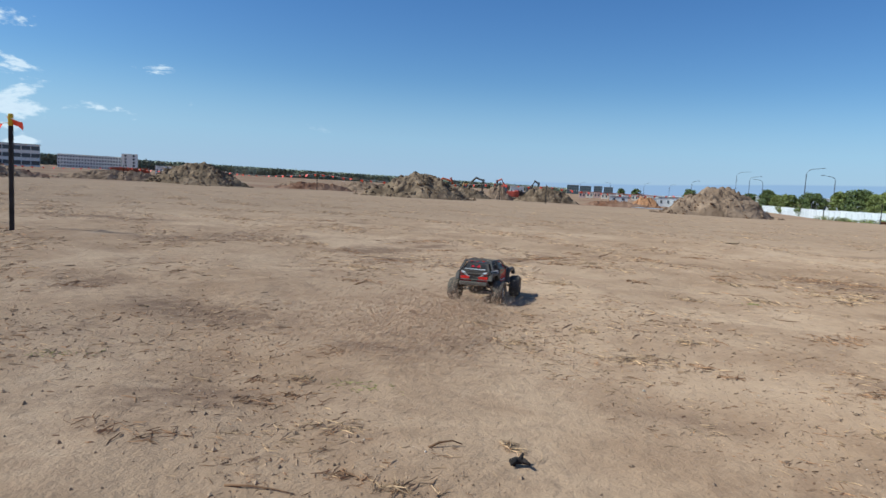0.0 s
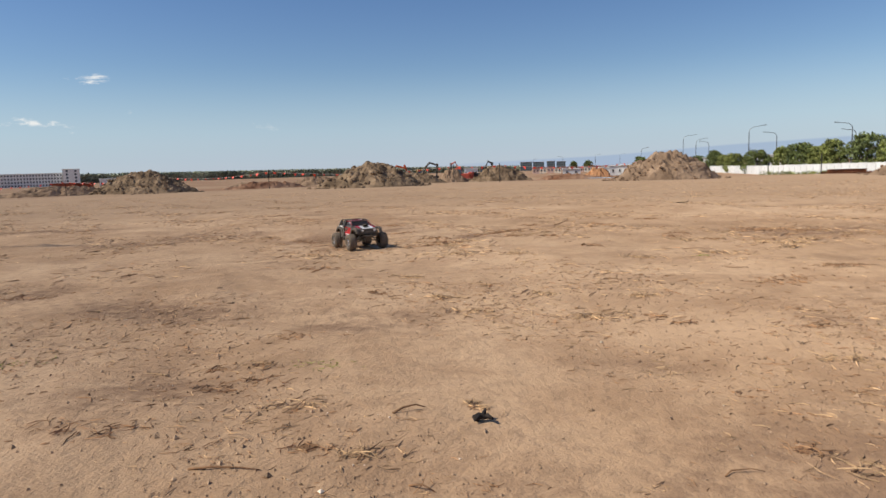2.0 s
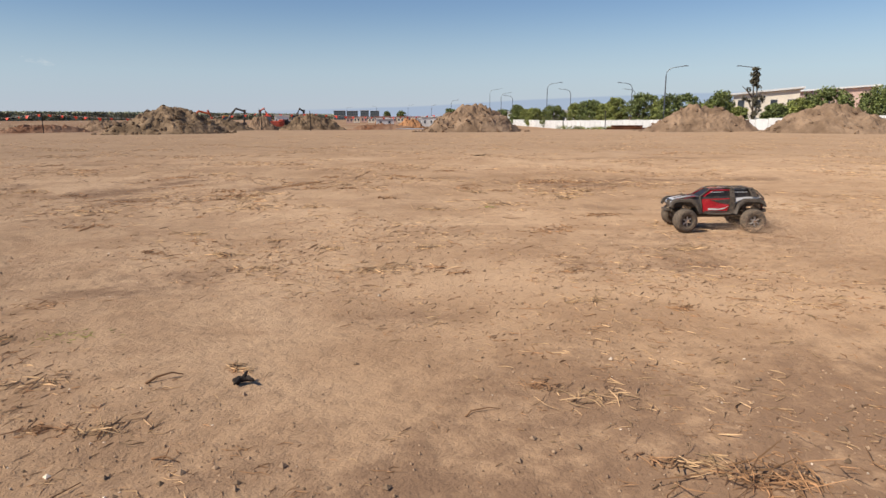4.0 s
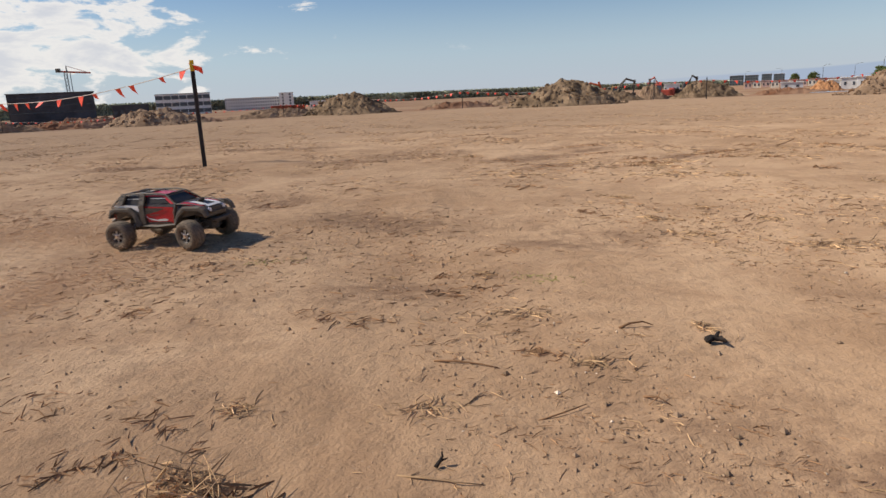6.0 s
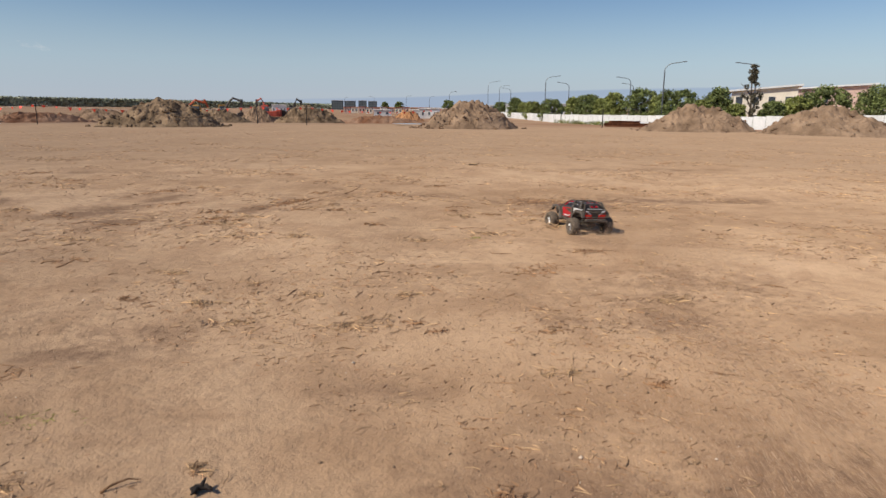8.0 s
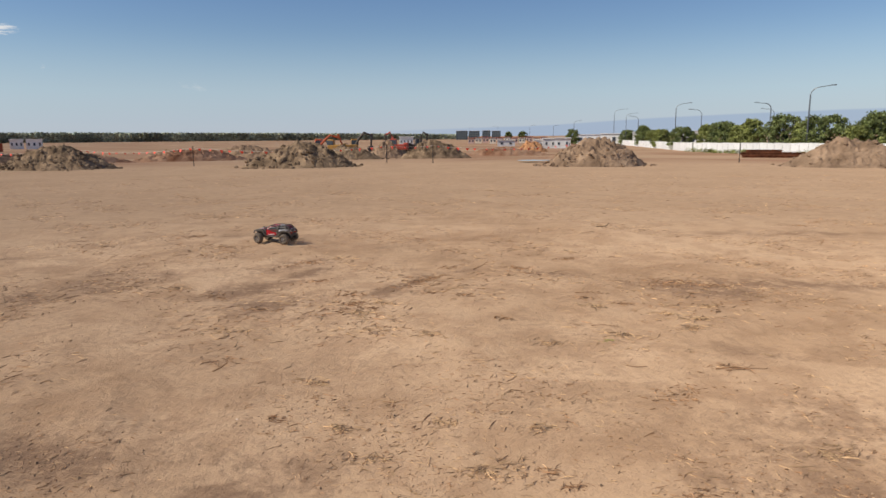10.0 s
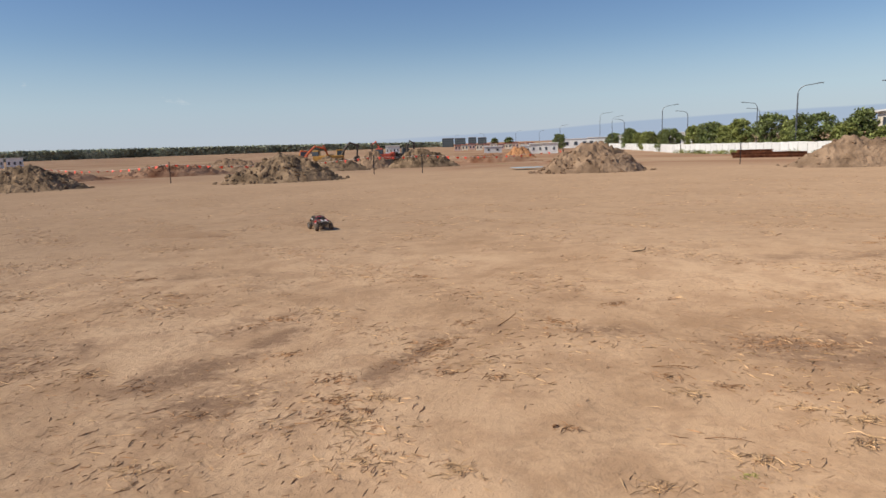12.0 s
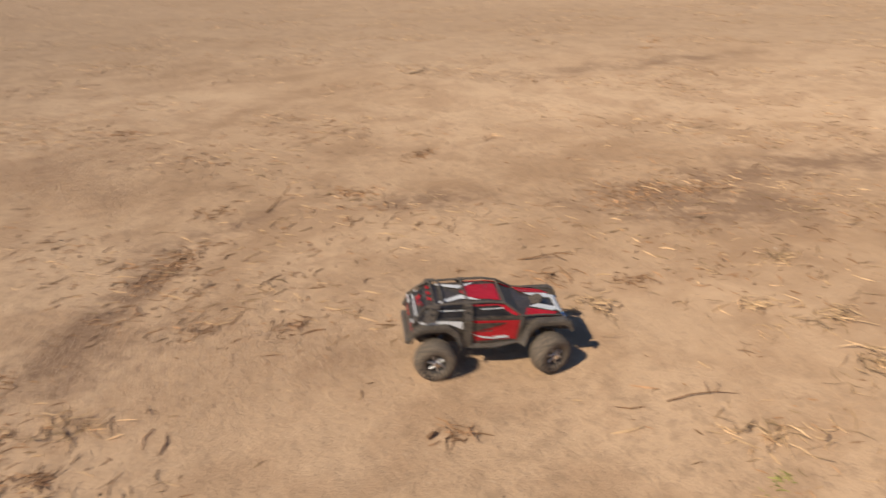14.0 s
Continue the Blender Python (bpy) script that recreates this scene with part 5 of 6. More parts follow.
def steel_stack():
    p = bearing(33.6, 95)
    e = empty("steel_stack", pose(p.x, p.y, float(terrain(p.x, p.y)), 0, 0, -30))
    tagged(e, "low stack of rusty steel beams on the ground", "steel beams")
    for k, (y, z, ln, sh) in enumerate(((-0.5, 0.18, 8.2, 0), (0, 0.18, 8.6, 0.3), (0.5, 0.18, 8.0, -0.2), (-0.25, 0.52, 7.6, 0.5), (0.25, 0.52, 7.9, -0.4), (0, 0.86, 4.2, -1.6))):
        bm = bmesh.new()
        prism(bm, [(-0.2, -0.17), (0.2, -0.17), (0.2, -0.11), (0.04, -0.11), (0.04, 0.11), (0.2, 0.11), (0.2, 0.17), (-0.2, 0.17), (-0.2, 0.11), (-0.04, 0.11), (-0.04, -0.11), (-0.2, -0.11)], ln, Matrix.Translation((sh, y, z)) @ Matrix.Rotation(radians(90), 4, "Z"))
        part("beam", bm, M_RUST, e)
    bm = bmesh.new()
    box(bm, (1.6, 0, 0.80), (2.4, 0.9, 0.10), 0.03)
    ob = part("plastic_sheet", bm, M_WALLWHITE)
    ob.matrix_world = e.matrix_world
    tagged(ob, "white plastic sheet lying on rusty beams", "sheet")


steel_stack()


# ---- litter on the pad ----
def blades(pts, rng, length, width, rise, bend):
    """Thin bent slivers lying at the given places, as arrays of vertices and faces."""
    n = len(pts)
    # the south edge of the pad holds only finely broken bits
    size = np.clip(0.52 + 0.10 * np.hypot(pts[:, 0], pts[:, 1] + 0.4), 0.55, 0.95)
    L = rng.uniform(*length, n) * size
    a = rng.uniform(0, 2 * np.pi, n)
    d = np.stack([np.cos(a), np.sin(a)], 1)
    s = np.stack([-d[:, 1], d[:, 0]], 1)
    w = rng.uniform(*width, n) * size
    k = rng.normal(0, bend, n) * L
    t = rng.uniform(*rise, n) * L * 0.6
    vs = []
    for f, wf in ((-0.5, 0.5), (0.0, 1.0), (0.5, 0.4)):
        c = pts[:, :2] + d * (f * L)[:, None] + s * (k * (0.25 - f * f) * 4)[:, None]
        z = terrain(c[:, 0], c[:, 1]) + relief(c[:, 0], c[:, 1]) + 0.0005 + t * (f + 0.5)
        for sy, up in ((-0.5, 0.0), (0.0, 0.9), (0.5, 0.0)):
            q = c + s * (sy * w * wf)[:, None]
            vs.append(np.stack([q[:, 0], q[:, 1], z + up * w * wf], 1))
    V = np.stack(vs, 1).reshape(-1, 3)
    o = (np.arange(n) * 9)[:, None]
    F = np.concatenate([o + np.array(q) for q in ((0, 1, 4, 3), (1, 2, 5, 4), (3, 4, 7, 6), (4, 5, 8, 7))])
    return V, F


def scatter(n, rng, clump=0.55, near=1.15, far=16.15):
    """Places that thin out with distance and gather in drifts."""
    out = []
    while len(out) < n:
        m = 6000
        r = near + (far - near) * rng.random(m) ** 0.8
        a = rng.uniform(-1.1, 1.1, m)
        x, y = 0.4 + r * np.sin(a), -0.5 + r * np.cos(a)
        drift = 0.5 + 0.5 * np.sin(x * 1.9 + 1.3 * np.sin(y * 1.1)) * np.cos(y * 2.3 + 0.8 * np.sin(x * 1.7)) + 0.25 * np.sin(x * 5.3 + y * 3.1)
        keep = rng.random(m) < np.clip(drift, 0.06, 1) ** (1 + 2 * clump)
        out += np.stack([x, y], 1)[keep].tolist()
    return np.array(out[:n])


def build_litter():
    rng = np.random.default_rng(21)
    for name, n, length, width, rise, bend, m, label, cat in (
        ("fine_straw_litter", 900, (0.008, 0.03), (0.0010, 0.0022), (0.0, 0.25), 0.10, M_STRAW, "fine dry chaff on the soil", "straw"),
        ("fine_twig_litter", 1700, (0.008, 0.036), (0.0012, 0.003), (0.0, 0.25), 0.07, M_TWIG, "fine dark root bits on the soil", "twigs"),
        ("straw_litter", 9500, (0.015, 0.07), (0.0018, 0.005), (0.0, 0.18), 0.10, M_STRAW, "scattered dry straw stalks on the soil", "straw"),
        ("twig_litter", 10500, (0.008, 0.04), (0.0022, 0.0056), (0.0, 0.2), 0.07, M_TWIG, "scattered dark broken twigs on the soil", "twigs"),
        ("far_straw_litter", 9500, (0.03, 0.10), (0.003, 0.007), (0.0, 0.1), 0.12, M_STRAW, "dry brown chaff strewn over the pad", "straw"),
        ("far_twig_litter", 5500, (0.03, 0.09), (0.003, 0.007), (0.0, 0.1), 0.14, M_TWIG, "brown root bits strewn over the pad", "twigs"),
        ("long_twig_litter", 260, (0.06, 0.16), (0.003, 0.0065), (0.0, 0.12), 0.18, M_TWIG, "longer thin twigs lying on the soil", "twigs"),
        ("long_straw_litter", 260, (0.06, 0.15), (0.0025, 0.005), (0.0, 0.15), 0.15, M_STRAW, "longer dry stalks lying on the soil", "straw"),
    ):
        V, F = blades(scatter(n, rng, 0.2, 0.45, 3.2) if "fine" in name else scatter(n, rng, 0.6, 4.2, 26.0) if "far" in name else scatter(n, rng), rng, length, width, rise, bend)
        tagged(raw(name, V, F.tolist(), m), label, cat, kind="stuff")
    for name, n, size, m, label, cat in (("clod_litter", 22000, (0.002, 0.0052), M_CLOD, "small crumbs and clods of dry soil", "clods"), ("pebble_litter", 900, (0.0018, 0.0042), M_SHELL, "pale pebbles and shell bits in the soil", "pebbles")):
        p = np.concatenate([scatter(n - n // 4, rng, 0.3), scatter(n // 4, rng, 0.1, 0.45, 3.2)])
        size = (size[0] * 0.8, size[1] * 0.8)
        s = rng.uniform(*size, n) * (1 + (rng.random(n) < 0.05) * 1.2)
        z = terrain(p[:, 0], p[:, 1]) + relief(p[:, 0], p[:, 1])
        c = np.stack([p[:, 0], p[:, 1], z + s * 0.25], 1)
        dirs = np.array([(1, 0, 0), (0, 1, 0), (-1, 0, 0), (0, -1, 0), (0, 0, 0.8), (0, 0, -0.8)], float)
        V = (c[:, None] + dirs[None] * s[:, None, None] * rng.uniform(0.6, 1.4, (n, 6, 1))).reshape(-1, 3)
        o = (np.arange(n) * 6)[:, None]
        F = np.concatenate([o + np.array(q) for q in ((0, 1, 4), (1, 2, 4), (2, 3, 4), (3, 0, 4), (1, 0, 5), (2, 1, 5), (3, 2, 5), (0, 3, 5))])
        tagged(raw(name, V, F.tolist(), m), label, cat, kind="stuff")


build_litter()


def build_wisps():
    """Small loose gatherings of stalks, blown together all over the pad."""
    rng = np.random.default_rng(77)
    for name, n, per, length, width, m, label, cat in (("straw_wisps", 420, 6, (0.02, 0.075), (0.0014, 0.0034), M_STRAW, "small wisps of dry brown stalks", "straw"), ("root_wisps", 420, 5, (0.015, 0.06), (0.0014, 0.0034), M_TWIG, "small wisps of dead fine roots", "roots")):
        c = np.concatenate([scatter(n * 3 // 4, rng, 0.3, 0.7, 9.0), scatter(n // 4, rng, 0.1, 0.45, 2.6)])
        p = np.repeat(c, per, 0) + rng.normal(0, 1, (len(c) * per, 2)) * np.repeat(rng.uniform(0.012, 0.05, (len(c), 1)), per, 0) * (1.0, 0.8)
        V, F = blades(p, rng, length, width, (0.0, 0.3), 0.2)
        tagged(raw(name, V, F.tolist(), m), label, cat, kind="stuff")


build_wisps()


def clump(name, x, y, r, n, m, seed, label, category, up=0.5, length=0.07, width=0.004):
    """A tangle of stalks, thickest in the middle."""
    rng = np.random.default_rng(seed)
    k, a = r * 0.42 * np.where(rng.random((n, 1)) < 0.35, 2.2, 1.0), rng.uniform(-0.7, 0.7)
    q = rng.normal(0, 1, (n, 2)) * k * (1.35, 0.55) + r * 0.5 * np.array([[math.cos(7 * i), math.sin(5 * i)] for i in rng.integers(0, 4, n)])
    p = np.array([x, y]) + np.stack([q[:, 0] * math.cos(a) - q[:, 1] * math.sin(a), q[:, 0] * math.sin(a) + q[:, 1] * math.cos(a)], 1)
    V, F = blades(p, rng, (length * 0.25, length * 1.1), (width * 0.5, width * 1.3), (0.0, up), 0.11)
    ob = raw(name, V - np.array([x, y, 0]), F.tolist(), m)
    ob.location = (x, y, 0)
    tagged(ob, label, category, category + " clumps", "stuff")
    return ob


STRAW_T, DARK_T, GREEN_T, CHAFF_T = "flattened clump of dry straw on the soil", "tangle of dark dead roots and stalks", "small tuft of green grass in bare soil", "flat mat of brown chaff on the soil"
STRAW_NEAR = [(0.27, 2.04, 0.09), (0.01, 2.88, 0.06), (-0.38, 1.32, 0.03), (0.83, 1.9, 0.12), (0.74, 1.84, 0.07), (-0.02, 0.65, 0.03), (-0.21, 0.94, 0.05), (0.17, 2.3, 0.05), (0.97, 0.54, 0.05), (1.32, 1.22, 0.06), (-0.6, 0.1, 0.07), (-0.68, 0.35, 0.04), (-0.32, 0.39, 0.05), (2.16, 1.81, 0.10), (1.0, 0.22, 0.05), (1.04, 2.2, 0.05), (0.62, 2.3, 0.05), (0.225, 0.91, 0.025)]
STRAW_FAR = [(1.93, 3.47, 0.08), (0.27, 3.79, 0.14), (-0.62, 3.9, 0.10), (-1.34, 5.22, 0.10), (1.41, 3.36, 0.07), (0.69, 3.61, 0.07), (-0.01, 6.46, 0.19), (0.26, 4.17, 0.08), (0.41, 4.45, 0.08), (2.85, 4.06, 0.06), (2.46, 3.9, 0.05), (2.42, 3.48, 0.07), (2.0, 4.2, 0.10), (2.55, 3.7, 0.09)]
for k, (x, y, r) in enumerate(STRAW_NEAR + STRAW_FAR):
    clump("straw_clump", x, y, r, int(26 + 300 * r), M_STRAW, 100 + k, STRAW_T, "straw", 0.6, 0.085, 0.0042)
clump("straw_sheaf", -0.6, 0.08, 0.06, 150, M_STRAW, 98, "uprooted sheaf of dry stalks standing on the soil", "straw", 1.5, 0.15, 0.0055)
clump("root_mass", -0.57, 0.06, 0.05, 90, M_CHAFF, 99, "dark root mass under a dry sheaf", "roots", 0.9, 0.08, 0.006)
clump("dead_shrub", 1.07, 0.15, 0.07, 60, M_CHAFF, 97, "dead twiggy shrub lying on the soil", "shrub", 0.9, 0.17, 0.0045)
ROOTS_NEAR = [(-0.12, 2.42, 0.05), (-0.39, 1.67, 0.08), (-0.57, 0.79, 0.06), (-0.45, 1.1, 0.05), (-0.36, 1.16, 0.04), (-0.52, 1.31, 0.03), (0.99, 1.82, 0.05), (-0.14, 0.69, 0.03), (-1.89, 2.61, 0.13), (1.47, 1.6, 0.05), (-0.73, 0.83, 0.06), (1.07, 0.15, 0.06), (0.89, 0.63, 0.03), (0.94, 0.26, 0.03), (-0.89, 0.09, 0.06), (-0.79, 0.29, 0.07), (-1.11, 0.31, 0.08), (-0.79, 0.16, 0.04), (-1.4, 1.31, 0.04), (-1.29, 0.8, 0.05), (1.03, 1.7, 0.05), (2.3, 2.77, 0.07)]
ROOTS_FAR = [(-0.58, 3.28, 0.14), (-0.5, 4.47, 0.10), (-1.87, 8.23, 0.11), (1.07, 5.79, 0.10), (0.82, 4.77, 0.08), (2.27, 4.25, 0.06), (-0.51, 6.15, 0.11), (-0.94, 4.98, 0.15), (0.13, 4.31, 0.10), (1.06, 4.6, 0.06), (2.03, 4.41, 0.09), (1.25, 3.88, 0.04), (0.33, 4.29, 0.04), (0.9, 5.45, 0.12), (0.55, 5.0, 0.12), (0.75, 5.25, 0.10), (-4.9, 4.9, 0.25), (-4.3, 5.0, 0.2)]
for k, (x, y, r) in enumerate(ROOTS_NEAR + ROOTS_FAR):
    clump("root_tangle", x, y, r, int(20 + 190 * r), M_TWIG, 200 + k, DARK_T, "roots", 0.5, 0.07, 0.0040)
for k, (x, y, r) in enumerate(((1.82, 2.47, 0.15), (1.58, 1.05, 0.03), (0.18, 4.48, 0.08), (6.85, 8.37, 0.12), (2.98, 4.95, 0.20), (2.34, 6.0, 0.09), (0.91, 7.6, 0.10), (6.4, 8.1, 0.11), (2.82, 4.88, 0.16), (0.19, 4.81, 0.09), (0.85, 5.34, 0.07), (-0.16, 5.35, 0.08), (1.76, 5.67, 0.09), (-0.3, 6.3, 0.12), (3.2, 4.8, 0.12))):
    clump("chaff_mat", x, y, r, int(40 + 480 * r), M_CHAFF, 260 + k, CHAFF_T, "chaff", 0.2, 0.05, 0.0042)
for k, (x, y, r) in enumerate(((-0.21, 1.3, 0.075), (-1.23, 1.41, 0.05), (1.82, 3.36, 0.03))):
    clump("grass_tuft", x, y, r, int(24 + 400 * r), M_GRASS, 300 + k, GREEN_T, "grass", 0.9, 0.028, 0.003)


def stick(name, x, y, pts, r, m, label, turn=0.0, twigs=(), scale=0.8):
    bm = bmesh.new()
    r *= 0.62 * scale
    pts = [tuple(c * scale for c in p) for p in pts]
    twigs = [[tuple(c * scale for c in p) for p in a] for a in twigs]
    tube(bm, pts, r, 6, r * 0.35)
    for a in twigs:
        tube(bm, a, r * 0.55, 5, r * 0.25)
    ob = part(name, bm, m, smooth=True)
    ob.matrix_world = pose(x, y, ground_z(x, y) + r * 0.7, 0, 0, turn)
    tagged(ob, label, "stick", "sticks on the pad")
    return ob


stick("stick", 3.55, 8.17, [(-0.13, -0.035, 0), (-0.05, -0.02, 0.012), (0.03, -0.005, 0.01), (0.10, 0.03, 0.02), (0.135, 0.08, 0.045)], 0.016, M_CHAR, "curved dark branch with an upturned end")
stick("charred_stick", 0.242, 0.807, [(-0.024, 0, 0.0), (-0.01, 0.006, 0.006), (0.012, 0.0, 0.005), (0.026, -0.008, 0.0)], 0.021, M_CHAR, "short charred lump of wood", 10, ([(0, 0, 0.01), (0.014, 0.024, 0.018)], [(0.01, 0, 0.01), (0.024, -0.02, 0.004)], [(-0.01, 0, 0.008), (-0.03, -0.018, 0.003)]))
stick("bark_strip", 0.073, 0.863, [(-0.05, -0.014, 0), (-0.02, 0.0, 0.01), (0.02, 0.010, 0.012), (0.05, 0.013, 0.0)], 0.007, M_TWIG, "curled strip of dark bark", 8)
stick("stick", -0.28, 0.60, [(-0.09, 0, 0), (-0.03, 0.004, 0.004), (0.04, 0.002, 0.003), (0.09, -0.005, 0)], 0.0055, M_TWIG, "straight brown twig on the soil", -4)
stick("stick", -0.06, 0.43, [(-0.05, -0.05, 0), (-0.01, -0.02, 0.004), (0.03, 0.02, 0.004), (0.05, 0.05, 0)], 0.004, M_TWIG, "thin bent twig on the soil")
stick("stick", 0.106, 0.509, [(-0.03, 0.02, 0), (0, 0, 0.012), (0.03, -0.015, 0.0)], 0.005, M_TWIG, "small forked twig on the soil", 0, ([(0, 0, 0.01), (0.01, 0.035, 0.02)], [(0, 0, 0.01), (-0.02, -0.02, 0.0)]))
stick("stick", 0.71, 0.50, [(-0.05, 0.03, 0), (-0.03, 0.045, 0.006), (0.02, 0.05, 0.006), (0.05, 0.045, 0)], 0.004, M_TWIG, "hooked thin twig on the soil")
stick("root", 2.106, 4.545, [(-0.15, 0.03, 0), (-0.06, 0.01, 0.012), (0.03, 0.0, 0.02), (0.14, 0.02, 0.004)], 0.007, M_TWIG, "branching dead root on the soil", -15, ([(0, 0, 0.02), (-0.05, -0.05, 0.005)], [(0.02, 0, 0.02), (0.07, -0.06, 0.004)], [(-0.03, 0.005, 0.015), (-0.02, 0.06, 0.03)]))
stick("root", 2.33, 2.74, [(-0.16, 0.02, 0), (-0.05, 0.0, 0.015), (0.06, -0.01, 0.012), (0.19, 0.0, 0.004)], 0.007, M_TWIG, "long dead root with side shoots", -6, ([(-0.02, 0, 0.015), (-0.05, 0.07, 0.03)], [(0.05, 0, 0.012), (0.1, 0.05, 0.01)]))
stick("root", 1.918, 3.654, [(-0.13, 0.03, 0), (-0.04, 0.02, 0.01), (0.05, 0.0, 0.008), (0.12, -0.03, 0)], 0.005, M_TWIG, "long thin forked root on the soil", -10, ([(0.02, 0, 0.01), (0.05, 0.06, 0.014)], [(0.05, 0, 0.01), (0.1, 0.035, 0.004)]))
stick("stick", -0.51, 3.14, [(-0.06, -0.06, 0), (-0.01, -0.01, 0.01), (0.02, 0.05, 0.02), (0.02, 0.10, 0.05)], 0.008, M_TWIG, "upturned dead stem on the soil", 0, ([(0, 0, 0.01), (-0.08, 0.03, 0.006)],))
stick("root", 1.45, 5.75, [(-0.16, -0.14, 0), (-0.05, -0.03, 0.015), (0.05, 0.05, 0.05), (0.06, 0.10, 0.07)], 0.009, M_TWIG, "raised dead root across a scuffed patch", 0, ([(0, 0, 0.03), (0.10, -0.03, 0.02)],))
stick("clod", 1.2, 3.9, [(-0.018, 0, 0), (0, 0, 0.012), (0.02, 0.004, 0)], 0.014, M_TWIG, "dark round clod on the soil")
stick("stick", 5.8, 8.9, [(-0.12, -0.02, 0), (0, 0.01, 0.02), (0.12, 0.04, 0.01)], 0.013, M_TWIG, "short dark branch on the far pad", 20)
stick("stick", 0.9, 9.6, [(-0.14, 0, 0), (0, 0.01, 0.012), (0.14, 0, 0.0)], 0.008, M_TWIG, "thin straight branch on the far pad", 3)
stick("stick", -0.23, 0.21, [(-0.006, -0.012, 0), (0, 0.0, 0.008), (0.004, 0.004, 0.016), (0.002, 0.008, 0.024)], 0.008, M_CHAR, "short dark stub with an upturned end", 0, ([(0, 0, 0.008), (0.014, 0.006, 0.012)],))
stick("straw_stalk", -0.22, 0.17, [(-0.085, 0.006, 0), (-0.03, 0.0, 0.004), (0.03, -0.003, 0.004), (0.085, 0.002, 0)], 0.0042, M_STRAW, "long pale dry stalk on the soil", 2)


# ---- dust kicked up behind the truck ----
def build_dust():
    rng = np.random.default_rng(31)
    n = 60000
    f = rng.random(n) ** 0.9
    c = np.stack([-0.02 - 1.35 * f + rng.normal(0, 0.12, n), rng.normal(0, 1, n) * (0.10 + 0.20 * f), np.abs(rng.normal(0, 1, n)) * (0.02 + 0.10 * f) + 0.004], 1)
    a, b = rng.normal(0, 1, (n, 3)), rng.normal(0, 1, (n, 3))
    s = rng.uniform(0.0009, 0.0022, (n, 1))
    V = np.stack([c, c + a * s, c + b * s], 1).reshape(-1, 3)
    ob = raw("dust", V, np.arange(n * 3).reshape(-1, 3).tolist(), M_DUST)
    return tagged(ob, "thin trail of dust kicked up by tyres", "dust", kind="stuff")


dust = build_dust()
old_dust = copy_thing(dust, Matrix())


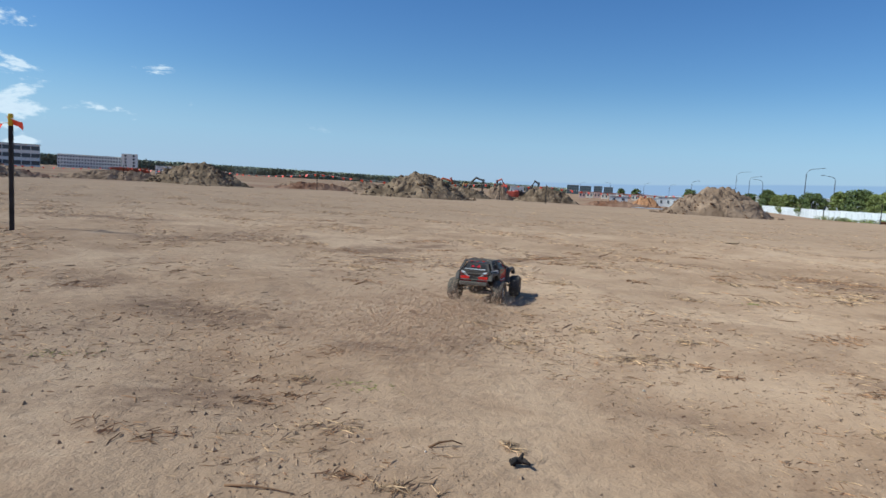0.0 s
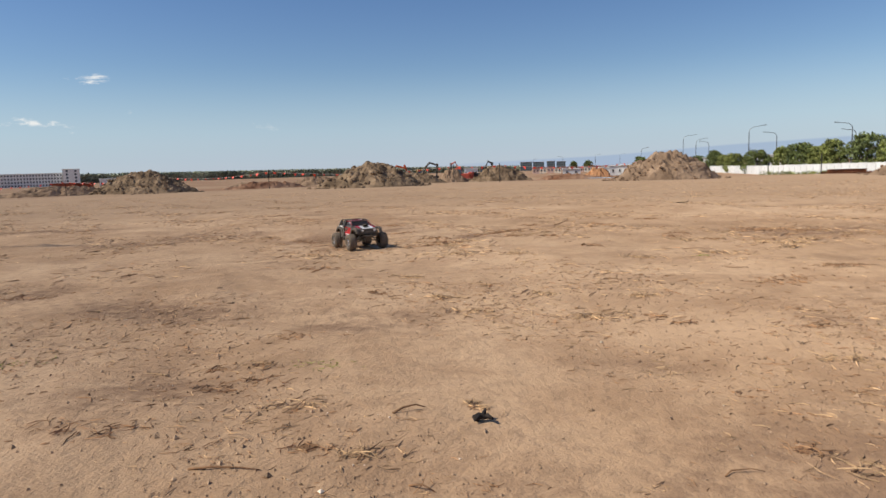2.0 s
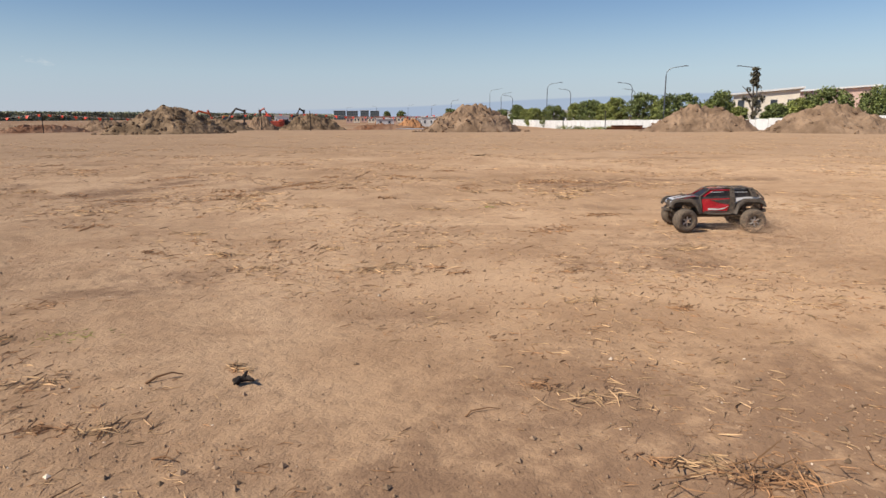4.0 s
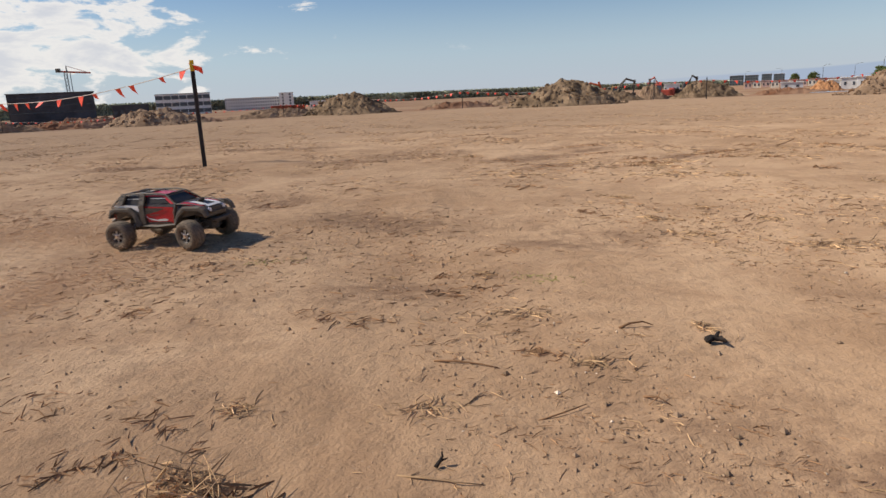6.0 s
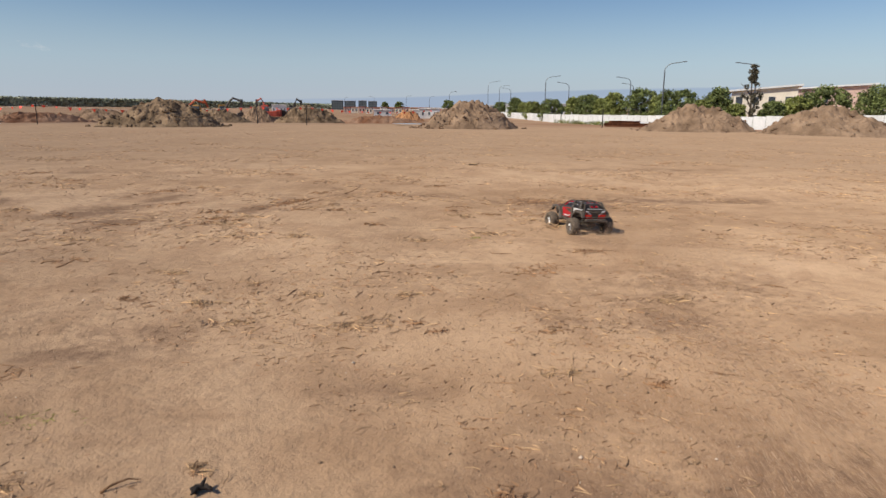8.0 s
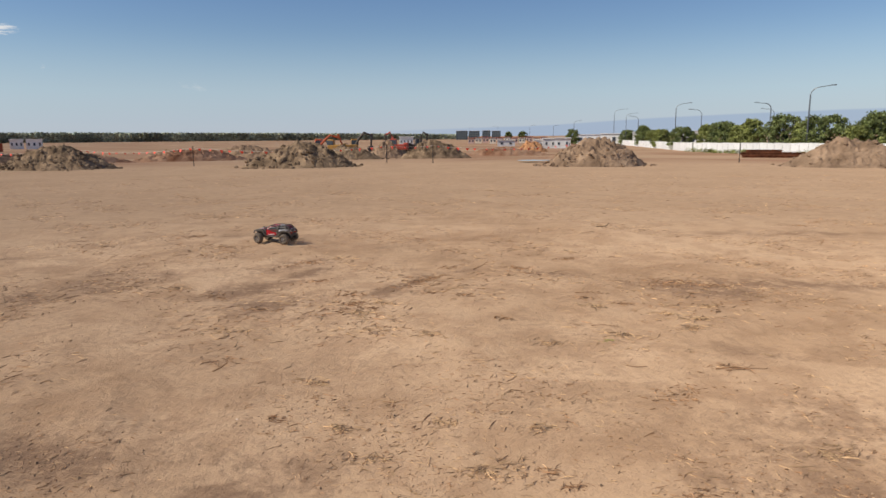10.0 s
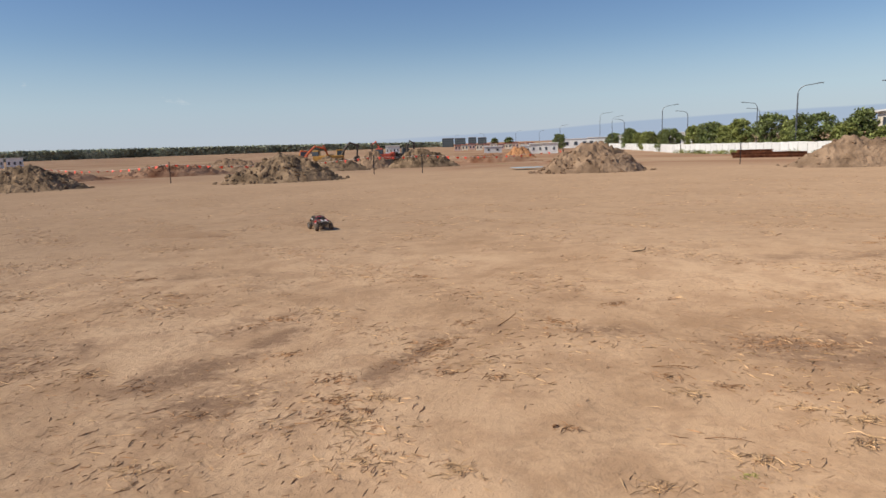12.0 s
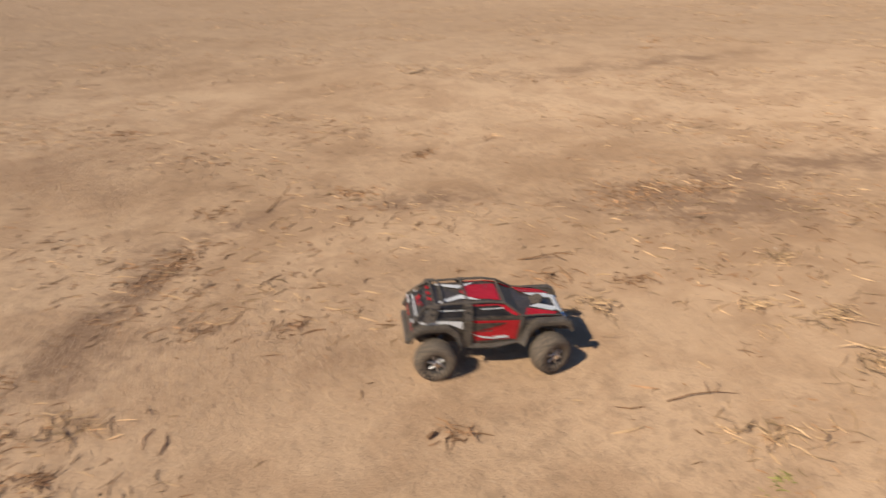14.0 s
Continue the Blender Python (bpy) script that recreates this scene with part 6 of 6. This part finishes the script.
# ---- motion ----
# seconds, x, y, heading (degrees from east, counter-clockwise), lean of the body to the right, nose up, front wheels' steer
DRIVE = [
    (0.0, 0.201, 3.003, 72, 0, 0, 8), (0.3, 0.49, 4.2, 90, 1, 0, 18), (0.5, 0.673, 5.081, 119, 3, 0, 22), (0.7, 0.58, 5.78, 150, 3, 0, 20), (1.0, 0.027, 6.383, 206, 0, 0, 12), (1.2, -0.24, 6.31, 235, 0, 0, 12), (1.5, -0.461, 6.017, 272, 0, 0, 10),
    (1.8, -0.47, 5.15, 288, 0, 0, 4), (2.0, -0.416, 4.385, 296, 0, 0, 2), (2.2, -0.216, 3.638, 297, 0, 0, 6), (2.7, 0.75, 2.30, 322, 0, 0, 18), (3.1, 1.95, 1.85, 362, 2, 0, 22), (3.4, 2.75, 2.15, 415, 3, 0, 22), (3.7, 2.95, 2.62, 470, 3, 0, 22),
    (4.0, 2.62, 2.20, 518, 2, 0, 15), (4.3, 2.095, 1.90, 543, 0, 1, 5), (4.5, 1.711, 1.937, 562, 0, 0, -5), (4.75, 0.92, 1.66, 562, 0, 0, -10), (5.0, 0.061, 1.444, 550, -2, 0, -20), (5.1, -0.33, 1.43, 537, -5, 0, -22), (5.2, -0.74, 1.44, 508, -7, 0, -22), (5.3, -1.12, 1.43, 478, -8, 0, -22), (5.5, -1.69, 1.45, 447, -6, 0, -20), (5.7, -1.86, 1.50, 402, -4, 0, -18),
    (6.0, -1.788, 1.658, 359, -2, 0, -12), (6.2, -1.42, 1.75, 337, 0, 0, -8), (6.5, -0.673, 1.597, 303, 0, 0, 15), (6.7, -0.03, 1.24, 316, 5, 0, 22), (6.9, 0.58, 0.98, 347, 7, 0, 22), (7.0, 0.882, 0.828, 373, 7, 0, 22), (7.1, 1.11, 0.74, 388, 9, 0, 22), (7.2, 1.440, 0.790, 405, 10, 0, 20), (7.6, 2.25, 2.00, 432, 4, 0, 5), (8.2, 2.65, 4.10, 458, 2, 0, 5),
    (8.8, 2.25, 5.80, 492, 0, 0, 8), (9.3, 1.334, 6.802, 531, 0, 0, 6), (9.5, 0.808, 7.402, 550, 0, 0, 0), (10.0, -0.779, 7.516, 519, -1, 0, -15), (10.3, -1.72, 7.85, 470, -3, 0, -18), (10.5, -2.234, 8.331, 440, -2, 0, -12), (11.0, -2.405, 9.939, 418, 0, 0, -15),
    (11.5, -1.439, 11.693, 347, -2, 0, -16), (12.0, -0.225, 12.047, 292, -1, 0, -8), (12.5, 0.250, 10.748, 255, 0, 0, 10), (13.0, 0.259, 8.559, 286, 0, 0, 5), (13.5, 0.766, 5.948, 288, 0, 0, 5), (13.7, 1.033, 5.021, 297, 0, 0, 12), (13.8, 1.164, 4.736, 307, 2, 0, 18), (14.0, 1.535, 4.160, 337, 3, 0, 22),
]


def motions():
    # the body leans out of each bend on its springs while the wheels stay on the soil
    rows = []
    for t, x, y, h, lean, nose, _ in DRIVE:
        a = radians(h)
        f, r = Vector((math.cos(a), math.sin(a))), Vector((math.sin(a), -math.cos(a)))
        fl, fr, bl, br = (ground_z(x + f.x * u * 0.1675 + r.x * v * 0.122, y + f.y * u * 0.1675 + r.y * v * 0.122) for u, v in ((1, -1), (1, 1), (-1, -1), (-1, 1)))
        pitch, bank = math.degrees((fl + fr - bl - br) / 2 / 0.335), math.degrees((fl + bl - fr - br) / 2 / 0.244)
        rows.append((t, pose(x, y, (fl + fr + bl + br) / 4, lean + bank, -nose - pitch, h)))
    walk(truck, rows)
    late = []
    for t, x, y, h, *_ in DRIVE:
        a = radians(h)
        late.append((t, pose(x - 0.16 * math.cos(a), y - 0.16 * math.sin(a), ground_z(x, y), 0, 0, h)))
    walk(dust, late)
    # an older puff drifts along the same way, half a second later
    walk(old_dust, [(0.0, late[0][1])] + [(t + 0.5, m) for t, m in late if t + 0.5 < 14.0] + [(14.0, late[-4][1])])
    ts = np.array([r[0] for r in DRIVE])
    steer = np.array([r[6] for r in DRIVE], float)
    steps = np.arange(0, 14.0001, 1 / FPS)
    px, py = np.interp(steps, ts, [r[1] for r in DRIVE]), np.interp(steps, ts, [r[2] for r in DRIVE])
    roll = np.concatenate([[0], np.cumsum(np.minimum(np.hypot(np.diff(px), np.diff(py)) / 0.0615, 1.4))])
    st = np.interp(steps, ts, steer)
    tip = np.interp(steps, ts, np.array([r[4] for r in DRIVE], float))
    for w, x, y, front in truck_wheels:
        walk(w, [(t, Matrix.Rotation(radians(-k), 4, "X") @ Matrix.Translation((x, y, 0.0615)) @ Matrix.Rotation(radians(s) if front else 0.0, 4, "Z") @ Matrix.Rotation(r, 4, "Y")) for t, r, s, k in zip(steps.tolist(), roll.tolist(), st.tolist(), tip.tolist())])


motions()
